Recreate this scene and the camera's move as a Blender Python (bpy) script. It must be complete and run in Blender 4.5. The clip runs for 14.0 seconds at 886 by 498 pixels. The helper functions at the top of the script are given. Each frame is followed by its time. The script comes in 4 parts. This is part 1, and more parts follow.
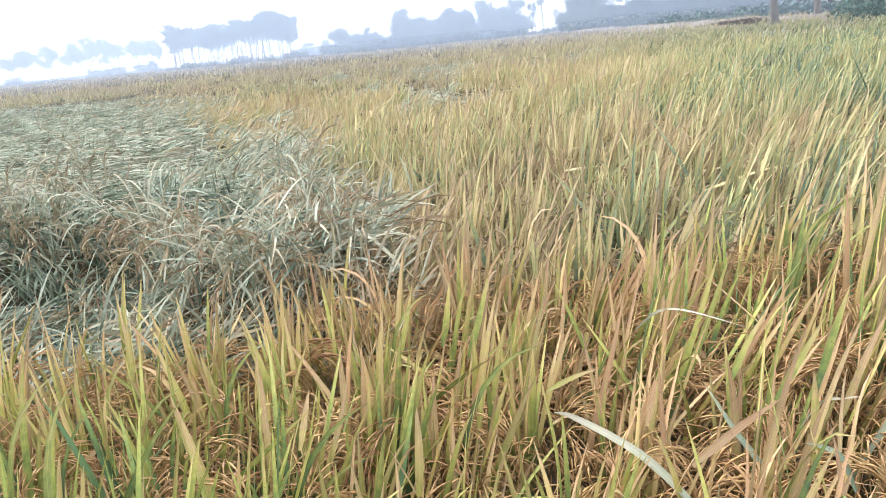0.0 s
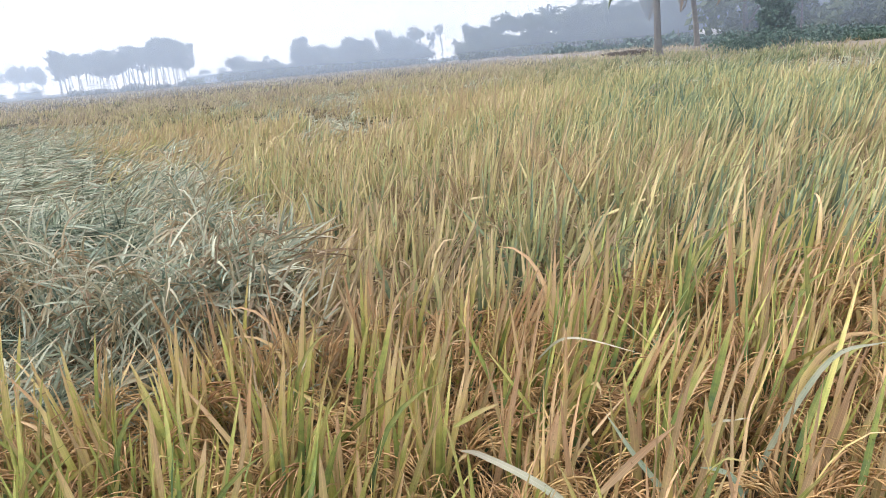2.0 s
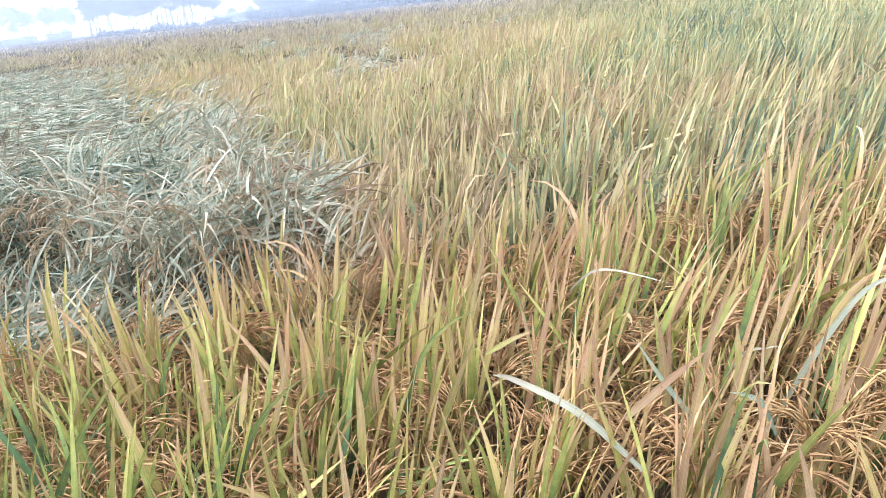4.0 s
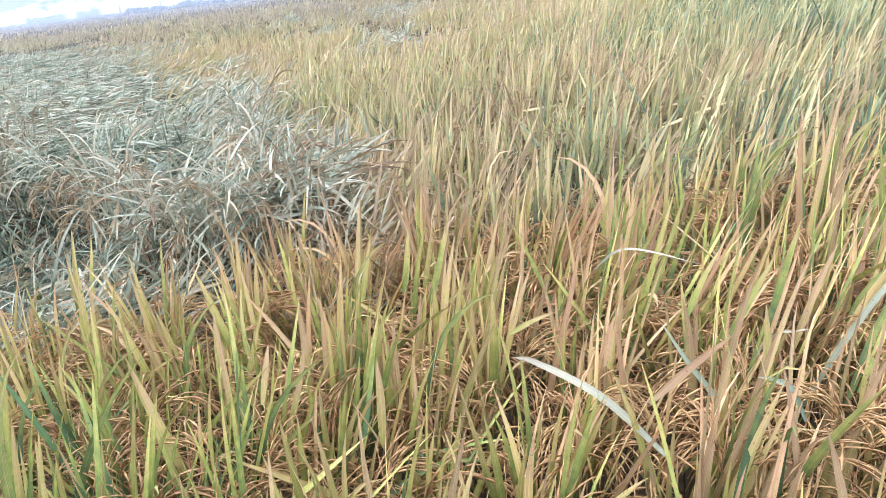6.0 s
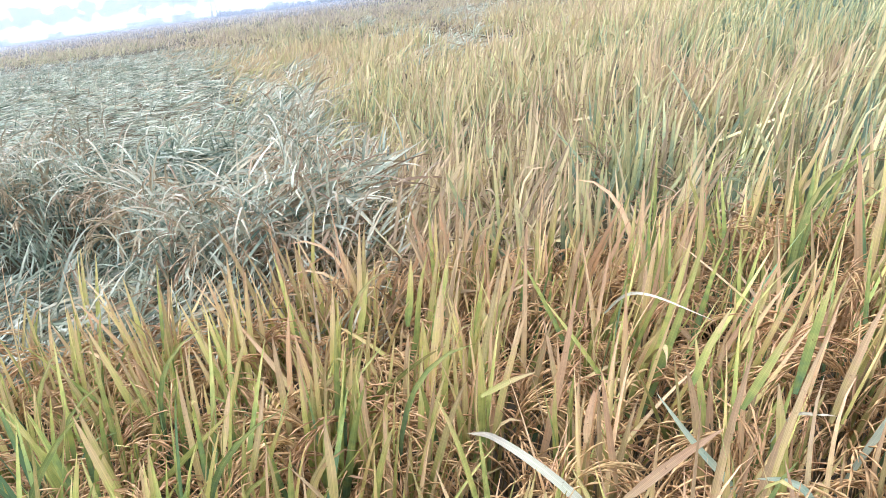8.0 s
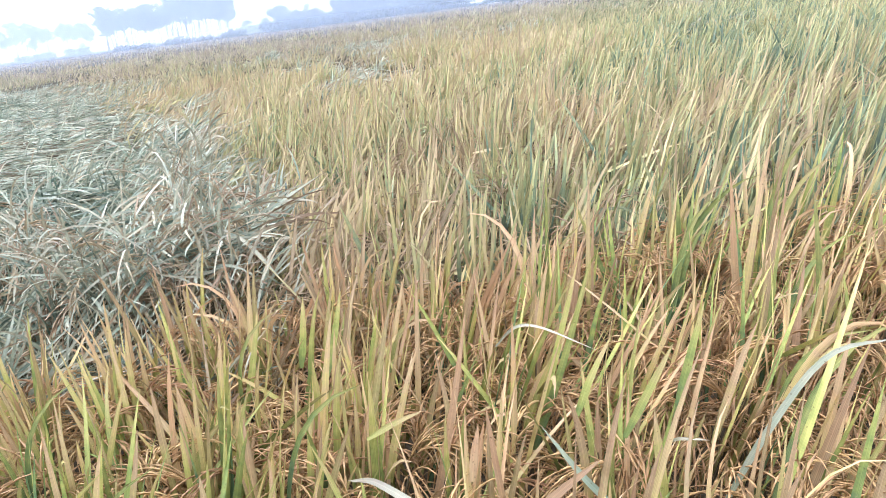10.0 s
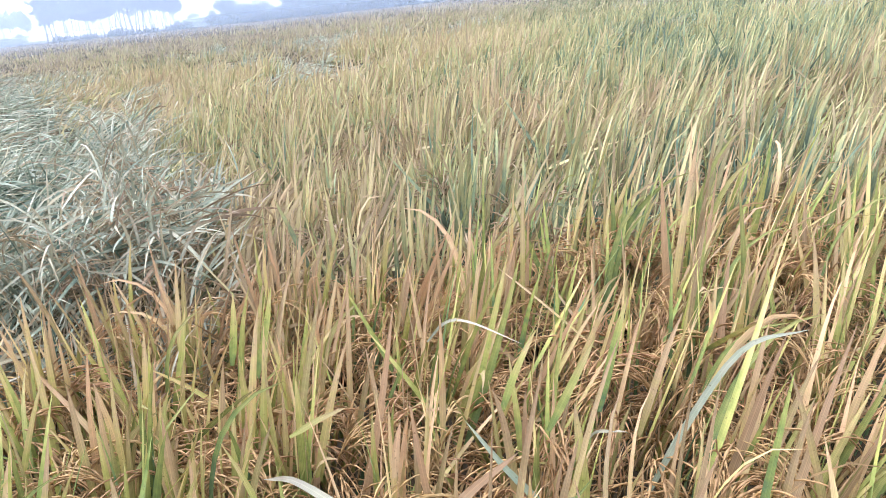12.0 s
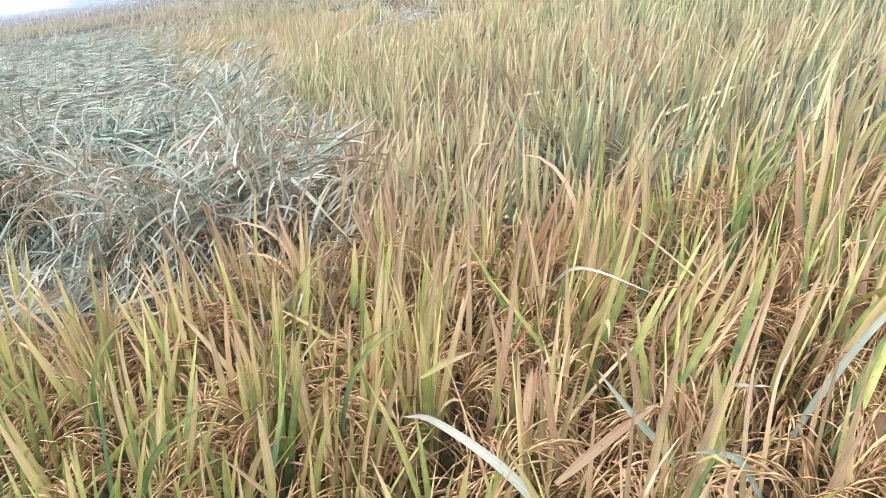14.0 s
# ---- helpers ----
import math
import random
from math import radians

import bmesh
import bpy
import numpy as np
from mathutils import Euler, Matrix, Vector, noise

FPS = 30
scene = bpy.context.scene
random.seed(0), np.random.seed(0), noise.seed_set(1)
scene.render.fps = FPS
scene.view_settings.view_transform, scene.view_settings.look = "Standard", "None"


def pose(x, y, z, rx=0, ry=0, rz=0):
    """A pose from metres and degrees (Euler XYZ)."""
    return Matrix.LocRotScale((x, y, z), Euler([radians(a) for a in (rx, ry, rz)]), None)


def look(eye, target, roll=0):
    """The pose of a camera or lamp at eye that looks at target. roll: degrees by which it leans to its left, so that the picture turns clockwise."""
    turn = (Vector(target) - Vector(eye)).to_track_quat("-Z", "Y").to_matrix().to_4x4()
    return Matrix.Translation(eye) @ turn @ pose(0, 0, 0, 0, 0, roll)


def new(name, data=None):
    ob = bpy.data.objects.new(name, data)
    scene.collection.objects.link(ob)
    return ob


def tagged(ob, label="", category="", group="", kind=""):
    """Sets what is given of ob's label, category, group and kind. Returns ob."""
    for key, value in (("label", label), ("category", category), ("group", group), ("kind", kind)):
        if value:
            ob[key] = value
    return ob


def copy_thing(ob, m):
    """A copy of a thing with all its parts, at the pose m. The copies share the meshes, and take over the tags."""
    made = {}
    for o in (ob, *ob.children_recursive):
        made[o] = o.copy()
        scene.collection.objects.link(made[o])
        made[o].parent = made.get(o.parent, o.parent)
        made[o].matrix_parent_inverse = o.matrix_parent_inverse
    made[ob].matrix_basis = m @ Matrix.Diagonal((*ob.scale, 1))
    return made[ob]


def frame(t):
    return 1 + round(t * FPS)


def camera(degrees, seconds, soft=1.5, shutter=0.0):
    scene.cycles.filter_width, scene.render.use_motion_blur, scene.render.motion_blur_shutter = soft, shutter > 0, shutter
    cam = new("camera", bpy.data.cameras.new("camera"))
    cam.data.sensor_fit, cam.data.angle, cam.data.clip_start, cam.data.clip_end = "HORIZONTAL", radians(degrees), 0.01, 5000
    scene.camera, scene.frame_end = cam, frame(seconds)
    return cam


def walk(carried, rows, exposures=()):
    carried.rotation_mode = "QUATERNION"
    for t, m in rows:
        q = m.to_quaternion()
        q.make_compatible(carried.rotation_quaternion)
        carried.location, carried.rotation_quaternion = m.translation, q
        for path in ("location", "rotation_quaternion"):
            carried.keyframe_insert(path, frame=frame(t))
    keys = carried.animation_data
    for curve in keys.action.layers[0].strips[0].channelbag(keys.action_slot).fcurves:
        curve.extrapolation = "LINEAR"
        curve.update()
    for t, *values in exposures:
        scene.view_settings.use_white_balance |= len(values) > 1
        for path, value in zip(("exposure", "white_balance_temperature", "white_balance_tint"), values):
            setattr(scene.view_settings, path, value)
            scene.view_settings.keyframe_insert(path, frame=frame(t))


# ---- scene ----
cam = camera(62.5, 14.0, 0.4)
METRES, EYE, TILT, LEAN, TURN = 0.8, 1.5, -16.0, 5.4, 0.0
ROWS = [
    (0.0, 0.0, 0.0, 0.0, -0.0, 0.0, 0.0),
    (0.5, -0.0083, -0.008, 0.0051, 0.17, 1.3, 0.09),
    (1.0, -0.0101, -0.0011, 0.0139, -0.55, 2.53, 2.15),
    (1.5, -0.0138, 0.0072, 0.0301, -3.81, 2.75, 2.15),
    (2.0, 0.0165, 0.0145, 0.0287, -7.3, 1.97, 1.76),
    (2.5, 0.0356, 0.0046, 0.0198, -8.47, 0.58, 2.59),
    (5.0, -0.0128, -0.0039, -0.001, -2.98, -3.4, 1.45),
    (5.5, -0.0082, 0.0038, 0.0025, -4.0, -3.14, 1.26),
    (6.0, 0.0233, 0.0275, 0.011, -2.88, -4.48, 1.94),
    (6.5, 0.1617, 0.143, 0.0874, -2.72, -3.17, 3.31),
    (7.0, 0.2543, 0.2284, 0.0819, 1.71, -4.84, 2.06),
    (7.5, 0.2654, 0.2593, 0.0873, 5.53, -4.97, -0.5),
    (8.0, 0.2946, 0.2695, 0.0957, 3.23, -4.32, 1.18),
    (8.5, 0.2889, 0.2743, 0.0949, 1.69, -3.7, -0.24),
    (9.0, 0.3548, 0.3038, 0.0978, -4.56, -3.52, 2.84),
    (11.5, 0.3799, 0.2832, 0.1143, -2.05, 0.51, 2.25),
    (12.0, 0.4272, 0.309, 0.0918, -7.5, -2.36, 2.48),
    (12.5, 0.3894, 0.3026, 0.0845, -4.55, -2.87, 1.77),
    (13.0, 0.3585, 0.2778, 0.0713, -1.39, -6.77, 2.35),
    (13.5, 0.3676, 0.2723, 0.069, 0.42, -7.34, 1.61),
    (14.0, 0.3467, 0.3194, 0.0891, -0.03, -6.1, 2.16),
]
walk(cam, [(t, pose(0, 0, EYE, TILT, LEAN, TURN) @ pose(METRES * x, METRES * y, METRES * z, 90 + pitch, roll, yaw)) for t, x, y, z, yaw, pitch, roll in ROWS],
     [(0.0, 1.01, 6160, 10), (0.5, 0.81, 6320, 11), (1.0, 0.73, 6340, 11), (1.5, 0.53, 6320, 11), (2.0, 0.63, 6390, 11), (2.6, 0.93, 6290, 13),
      (4.8, 1.21, 5710, 14), (6.0, 1.17, 5740, 14), (9.0, 1.25, 5720, 14), (11.5, 1.03, 5720, 14), (12.5, 1.13, 5770, 14), (14.0, 1.19, 5770, 14)])

# ---- world, sun, exposure ----
SUN_AZ, SUN_EL = -55.0, 38.0
world = bpy.data.worlds.new("hazy_sky")
scene.world = world
world.use_nodes = True
wn, wl = world.node_tree.nodes, world.node_tree.links
wn.clear()
w_out = wn.new("ShaderNodeOutputWorld")
w_sky = wn.new("ShaderNodeTexSky")
w_sky.sky_type, w_sky.sun_disc = "NISHITA", False
w_sky.sun_elevation, w_sky.sun_rotation = radians(SUN_EL), radians(SUN_AZ)
w_sky.dust_density, w_sky.air_density = 4.0, 1.0
w_bg = wn.new("ShaderNodeBackground")
w_bg.inputs["Strength"].default_value = 0.05
wl.new(w_sky.outputs[0], w_bg.inputs[0])
# a white haze, thickest low over the land
w_geo = wn.new("ShaderNodeTexCoord")
w_sep = wn.new("ShaderNodeSeparateXYZ")
wl.new(w_geo.outputs["Generated"], w_sep.inputs[0])
w_ramp = wn.new("ShaderNodeValToRGB")
w_ramp.color_ramp.elements[0].position, w_ramp.color_ramp.elements[0].color = 0.0, (1.45, 1.42, 1.40, 1)
w_ramp.color_ramp.elements[1].position, w_ramp.color_ramp.elements[1].color = 0.6, (0.92, 0.925, 0.94, 1)
w_mid = w_ramp.color_ramp.elements.new(0.22)
w_mid.color = (1.35, 1.33, 1.32, 1)
wl.new(w_sep.outputs[2], w_ramp.inputs[0])
w_haze = wn.new("ShaderNodeBackground")
w_haze.inputs["Strength"].default_value = 1.0
wl.new(w_ramp.outputs[0], w_haze.inputs[0])
w_add = wn.new("ShaderNodeAddShader")
wl.new(w_bg.outputs[0], w_add.inputs[0])
wl.new(w_haze.outputs[0], w_add.inputs[1])
wl.new(w_add.outputs[0], w_out.inputs[0])

sun = new("sun", bpy.data.lights.new("sun", "SUN"))
sun.data.energy, sun.data.angle, sun.data.color = 1.2, radians(35), (1.0, 0.95, 0.87)
sun.matrix_world = look((60 * math.sin(radians(SUN_AZ)), 60 * math.cos(radians(SUN_AZ)), 60 * math.tan(radians(SUN_EL))), (0, 0, 0))

# ---- materials ----


def material(name, rough=0.7, spec=0.3):
    m = bpy.data.materials.new(name)
    m.use_nodes = True
    n, l = m.node_tree.nodes, m.node_tree.links
    b = n["Principled BSDF"]
    b.inputs["Roughness"].default_value = rough
    b.inputs["Specular IOR Level"].default_value = spec
    return m, n, l, b


def ramp(n, stops):
    r = n.new("ShaderNodeValToRGB")
    e = r.color_ramp.elements
    while len(e) < len(stops):
        e.new(0.5)
    for k, (p, c) in enumerate(stops):
        e[k].position, e[k].color = p, (*c, 1)
    return r


def maths(n, l, op, a, b=0.0, c=0.0):
    k = n.new("ShaderNodeMath")
    k.operation = op
    for i, v in enumerate((a, b, c)):
        if isinstance(v, (int, float)):
            k.inputs[i].default_value = v
        else:
            l.new(v, k.inputs[i])
    return k.outputs[0]


def noise_tex(n, l, scale, detail=3.0, coord=None):
    k = n.new("ShaderNodeTexNoise")
    k.inputs["Scale"].default_value, k.inputs["Detail"].default_value = scale, detail
    if coord is not None:
        l.new(coord, k.inputs["Vector"])
    return k.outputs[0]


def blade_material(name, stops, through_light=0.3, rough=0.5, veins=0.16):
    """Leaf blades: hue by age (red), length along (green), chance (blue), across (alpha) of the attribute."""
    m, n, l, b = material(name, rough, 0.25)
    at = n.new("ShaderNodeAttribute")
    at.attribute_name = "leaf"
    sep = n.new("ShaderNodeSeparateColor")
    l.new(at.outputs["Color"], sep.inputs[0])
    info = n.new("ShaderNodeObjectInfo")
    geo = n.new("ShaderNodeNewGeometry")
    age = maths(n, l, "MULTIPLY_ADD", sep.outputs[1], 0.44, sep.outputs[0])
    age = maths(n, l, "ADD", age, -0.19)
    spot = noise_tex(n, l, 38.0, 3.0, geo.outputs["Position"])
    age = maths(n, l, "ADD", age, maths(n, l, "MULTIPLY", maths(n, l, "SUBTRACT", spot, 0.5), 0.5))
    age = maths(n, l, "ADD", age, maths(n, l, "MULTIPLY", maths(n, l, "SUBTRACT", info.outputs["Random"], 0.5), 0.22))
    r = ramp(n, stops)
    l.new(age, r.inputs[0])
    # fine veins along the blade, a pale midrib
    wave = maths(n, l, "SINE", maths(n, l, "MULTIPLY", at.outputs["Alpha"], 44.0))
    rib = maths(n, l, "LESS_THAN", maths(n, l, "ABSOLUTE", maths(n, l, "SUBTRACT", at.outputs["Alpha"], 0.5)), 0.07)
    val = maths(n, l, "MULTIPLY_ADD", wave, veins * 0.5, maths(n, l, "MULTIPLY_ADD", sep.outputs[2], 0.62, 0.60))
    val = maths(n, l, "MULTIPLY_ADD", rib, 0.14, val)
    hsv = n.new("ShaderNodeHueSaturation")
    l.new(val, hsv.inputs["Value"])
    l.new(r.outputs[0], hsv.inputs["Color"])
    # brown flecks
    fl = noise_tex(n, l, 160.0, 2.0, geo.outputs["Position"])
    fleck = n.new("ShaderNodeMapRange")
    fleck.inputs[1].default_value, fleck.inputs[2].default_value = 0.66, 0.74
    l.new(fl, fleck.inputs[0])
    mix = n.new("ShaderNodeMix")
    mix.data_type = "RGBA"
    l.new(maths(n, l, "MULTIPLY", fleck.outputs[0], 0.55), mix.inputs[0])
    l.new(hsv.outputs[0], mix.inputs[6])
    mix.inputs[7].default_value = (0.11, 0.06, 0.025, 1)
    l.new(mix.outputs[2], b.inputs["Base Color"])
    tr = n.new("ShaderNodeBsdfTranslucent")
    l.new(mix.outputs[2], tr.inputs[0])
    ms = n.new("ShaderNodeMixShader")
    ms.inputs[0].default_value = through_light
    l.new(b.outputs[0], ms.inputs[1])
    l.new(tr.outputs[0], ms.inputs[2])
    l.new(ms.outputs[0], n["Material Output"].inputs[0])
    return m


M_BLADE = blade_material("rice_blade", [(0.0, (0.11, 0.18, 0.085)), (0.2, (0.25, 0.31, 0.09)), (0.38, (0.425, 0.425, 0.13)),
                                        (0.57, (0.54, 0.44, 0.19)), (0.76, (0.53, 0.385, 0.215)), (1.0, (0.50, 0.325, 0.19))], 0.07, 0.6, 0.21)
# mid-distance blades, with haze and glare put into a paler, greyer colour
M_HAZED_BLADE = blade_material("rice_blade_hazed", [(0.0, (0.15, 0.21, 0.145)), (0.2, (0.28, 0.33, 0.19)), (0.40, (0.42, 0.42, 0.20)),
                                                (0.58, (0.53, 0.46, 0.235)), (0.78, (0.54, 0.435, 0.25)), (1.0, (0.48, 0.365, 0.225))], 0.12, 0.65)
M_LODGED = blade_material("lodged_blade", [(0.0, (0.085, 0.125, 0.09)), (0.22, (0.255, 0.305, 0.225)), (0.42, (0.44, 0.465, 0.355)),
                                           (0.62, (0.48, 0.465, 0.34)), (0.82, (0.41, 0.345, 0.225)), (1.0, (0.31, 0.22, 0.145))], 0.12, 0.5)
M_DRY = blade_material("dry_leaf", [(0.0, (0.27, 0.36, 0.27)), (0.4, (0.42, 0.44, 0.32)), (0.7, (0.51, 0.475, 0.37)), (1.0, (0.47, 0.37, 0.27))], 0.2, 0.5)
M_FAR = blade_material("far_rice", [(0.0, (0.16, 0.20, 0.11)), (0.3, (0.34, 0.34, 0.18)), (0.55, (0.48, 0.42, 0.235)), (0.8, (0.48, 0.395, 0.26)), (1.0, (0.36, 0.30, 0.23))], 0.2, 0.6)




def grain_material(name, stops):
    m, n, l, b = material(name, 0.5, 0.35)
    at = n.new("ShaderNodeAttribute")
    at.attribute_name = "leaf"
    sep = n.new("ShaderNodeSeparateColor")
    l.new(at.outputs["Color"], sep.inputs[0])
    info = n.new("ShaderNodeObjectInfo")
    t = maths(n, l, "ADD", sep.outputs[0], maths(n, l, "MULTIPLY", maths(n, l, "SUBTRACT", info.outputs["Random"], 0.5), 0.4))
    r = ramp(n, stops)
    l.new(t, r.inputs[0])
    hsv = n.new("ShaderNodeHueSaturation")
    l.new(maths(n, l, "MULTIPLY_ADD", sep.outputs[2], 0.44, 0.80), hsv.inputs["Value"])
    l.new(r.outputs[0], hsv.inputs["Color"])
    l.new(hsv.outputs[0], b.inputs["Base Color"])
    return m


M_GRAIN = grain_material("rice_grain", [(0.0, (0.53, 0.37, 0.16)), (0.45, (0.495, 0.31, 0.14)), (1.0, (0.40, 0.215, 0.11))])
M_TANGRAIN = grain_material("tan_grain", [(0.0, (0.46, 0.38, 0.23)), (0.5, (0.43, 0.32, 0.19)), (1.0, (0.34, 0.23, 0.15))])


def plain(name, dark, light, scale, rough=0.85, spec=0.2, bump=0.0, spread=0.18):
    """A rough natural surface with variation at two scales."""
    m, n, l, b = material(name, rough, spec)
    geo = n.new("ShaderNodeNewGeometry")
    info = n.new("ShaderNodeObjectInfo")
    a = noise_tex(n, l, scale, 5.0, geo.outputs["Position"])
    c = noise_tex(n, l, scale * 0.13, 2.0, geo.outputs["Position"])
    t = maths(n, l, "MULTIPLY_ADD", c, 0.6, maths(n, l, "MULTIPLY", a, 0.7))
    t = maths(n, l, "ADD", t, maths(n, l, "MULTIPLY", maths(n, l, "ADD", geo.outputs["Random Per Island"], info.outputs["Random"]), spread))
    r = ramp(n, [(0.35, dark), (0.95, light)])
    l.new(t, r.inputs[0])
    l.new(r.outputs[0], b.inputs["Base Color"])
    if bump:
        k = n.new("ShaderNodeBump")
        k.inputs["Strength"].default_value, k.inputs["Distance"].default_value = 0.8, bump
        l.new(a, k.inputs["Height"])
        l.new(k.outputs[0], b.inputs["Normal"])
    return m


M_SOIL = plain("wet_soil", (0.030, 0.022, 0.014), (0.10, 0.075, 0.045), 9.0, 0.8, 0.3, 0.02)
# near black: the shade between the blades is put into this colour
M_SHADED_THATCH = plain("rice_undergrowth", (0.018, 0.016, 0.009), (0.09, 0.075, 0.042), 5.0, 0.9, 0.1, 0.03)
# stem tones lowered: some of the shade between plants is in this colour
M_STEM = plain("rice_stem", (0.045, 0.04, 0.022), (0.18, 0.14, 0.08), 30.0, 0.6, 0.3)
M_BUND = plain("dry_earth", (0.12, 0.105, 0.085), (0.25, 0.22, 0.185), 1.5, 0.95, 0.1, 0.05)
M_TRUNK = plain("palm_trunk", (0.08, 0.075, 0.07), (0.21, 0.195, 0.18), 6.0, 0.9, 0.1, 0.02)
M_BARK = plain("tree_bark", (0.06, 0.05, 0.04), (0.16, 0.13, 0.10), 4.0, 0.9, 0.1, 0.02)
M_PALM = plain("palm_leaf", (0.035, 0.055, 0.025), (0.10, 0.13, 0.05), 2.0, 0.5, 0.4)
M_DEADFROND = plain("dead_frond", (0.13, 0.09, 0.06), (0.30, 0.21, 0.14), 3.0, 0.8, 0.1)
M_CROWN = plain("tree_leaves", (0.025, 0.045, 0.020), (0.08, 0.11, 0.045), 1.2, 0.6, 0.3)
# green leaves dulled towards teal, the haze mixed into their colour
M_HAZED_HEDGE = plain("hazed_hedge_leaves", (0.026, 0.058, 0.044), (0.070, 0.13, 0.090), 2.5, 0.5, 0.4)
M_WALL = plain("white_wash", (0.62, 0.61, 0.58), (0.82, 0.81, 0.78), 1.2, 0.9, 0.1)
M_ROOF = plain("roof_sheet", (0.45, 0.45, 0.44), (0.66, 0.66, 0.64), 2.0, 0.6, 0.3)
M_DARK = plain("dark_opening", (0.02, 0.02, 0.02), (0.05, 0.045, 0.04), 3.0)


def haze_sheet_material():
    """Distance haze put into bluish sheets: a thin veil that scatters daylight and thins out upwards."""
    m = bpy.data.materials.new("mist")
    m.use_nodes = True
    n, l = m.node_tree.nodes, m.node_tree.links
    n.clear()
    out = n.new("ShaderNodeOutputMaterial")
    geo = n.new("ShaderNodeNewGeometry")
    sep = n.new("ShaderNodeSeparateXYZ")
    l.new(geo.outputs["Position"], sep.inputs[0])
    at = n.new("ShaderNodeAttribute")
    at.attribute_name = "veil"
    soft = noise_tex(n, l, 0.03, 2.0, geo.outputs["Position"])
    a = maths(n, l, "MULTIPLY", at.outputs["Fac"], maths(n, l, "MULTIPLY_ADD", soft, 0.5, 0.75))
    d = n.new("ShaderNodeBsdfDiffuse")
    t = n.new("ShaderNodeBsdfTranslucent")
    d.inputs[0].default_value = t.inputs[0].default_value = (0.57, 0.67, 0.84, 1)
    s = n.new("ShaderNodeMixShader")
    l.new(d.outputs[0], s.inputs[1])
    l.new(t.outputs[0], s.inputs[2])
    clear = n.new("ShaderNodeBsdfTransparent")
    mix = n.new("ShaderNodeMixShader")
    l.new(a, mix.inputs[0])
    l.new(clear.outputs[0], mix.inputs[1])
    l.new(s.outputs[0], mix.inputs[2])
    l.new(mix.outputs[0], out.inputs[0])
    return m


M_HAZE_SHEET = haze_sheet_material()

# ---- helpers for meshes ----
rng = np.random.default_rng(7)


def mesh_from(name, verts, faces, mat, leaf=None, smooth=True):
    """A mesh from arrays; all faces have the same number of corners."""
    me = bpy.data.meshes.new(name)
    verts, faces = np.asarray(verts, dtype=np.float32), np.asarray(faces, dtype=np.int32)
    me.vertices.add(len(verts))
    me.vertices.foreach_set("co", verts.ravel())
    k = faces.shape[1]
    me.loops.add(faces.size)
    me.loops.foreach_set("vertex_index", faces.ravel())
    me.polygons.add(len(faces))
    me.polygons.foreach_set("loop_start", np.arange(0, faces.size, k, dtype=np.int32))
    me.polygons.foreach_set("loop_total", np.full(len(faces), k, dtype=np.int32))
    me.polygons.foreach_set("use_smooth", np.full(len(faces), smooth))
    if leaf is not None:
        a = me.attributes.new("leaf", "FLOAT_COLOR", "POINT")
        a.data.foreach_set("color", np.asarray(leaf, dtype=np.float32).ravel())
    me.update(calc_edges=True)
    me.materials.append(mat)
    return me


def part(name, me, parent, label=""):
    ob = new(name, me)
    ob.parent = parent
    if label:
        ob["label"] = label
    return ob


def joined(parts):
    """Puts (verts, faces, leaf) arrays together."""
    vs, fs, ls, k = [], [], [], 0
    for v, f, a in parts:
        vs.append(v)
        fs.append(f + k)
        ls.append(a)
        k += len(v)
    return np.concatenate(vs), np.concatenate(fs), np.concatenate(ls)


def blades(base, az, length, width, tilt, curl, power, twist, age, chance, seg=6, ribs=2, sway=None):
    """Many leaf blades at once. tilt: from upright, at the foot; curl: added towards the tip; angles in radians."""
    base = np.asarray(base, dtype=float)
    count = len(base)
    s = np.linspace(0, 1, seg + 1)
    mid = (s[1:] + s[:-1]) / 2
    sway = np.zeros(count) if sway is None else sway

    def way(u):
        th = tilt[:, None] + curl[:, None] * u[None, :] ** power[:, None]
        a = az[:, None] + sway[:, None] * u[None, :]
        return np.stack([np.sin(th) * np.cos(a), np.sin(th) * np.sin(a), np.cos(th)], -1), a

    d, _ = way(mid)
    pos = np.concatenate([np.zeros((count, 1, 3)), np.cumsum(d * (length / seg)[:, None, None], 1)], 1) + base[:, None, :]
    tan, a = way(s)
    h = np.stack([-np.sin(a), np.cos(a), np.zeros_like(a)], -1)
    nrm = np.cross(tan, h)
    tw = (twist[:, None] * (1 + 0.8 * s[None, :]))[..., None]
    side = np.cos(tw) * h + np.sin(tw) * nrm
    face = np.cos(tw) * nrm - np.sin(tw) * h
    shape = np.minimum(1.0, 0.55 + 2.2 * s) * np.clip(1 - s ** 2.4, 0, 1) ** 0.8
    shape[-1] = 0.03
    w = (width[:, None] * shape[None, :] / 2)[..., None]
    rows = []
    for k in range(ribs):
        x = 2 * k / (ribs - 1) - 1
        rows.append(pos + side * w * x + face * w * (0.35 * (abs(x) - 0.5) if ribs > 2 else 0))
    v = np.stack(rows, 2)
    idx = np.arange(count * (seg + 1) * ribs).reshape(count, seg + 1, ribs)
    f = np.stack([idx[:, :-1, :-1], idx[:, :-1, 1:], idx[:, 1:, 1:], idx[:, 1:, :-1]], -1).reshape(-1, 4)
    leaf = np.empty((count, seg + 1, ribs, 4))
    leaf[..., 0] = age[:, None, None]
    leaf[..., 1] = s[None, :, None]
    leaf[..., 2] = chance[:, None, None]
    leaf[..., 3] = np.linspace(0, 1, ribs)[None, None, :]
    return v.reshape(-1, 3), f, leaf.reshape(-1, 4)


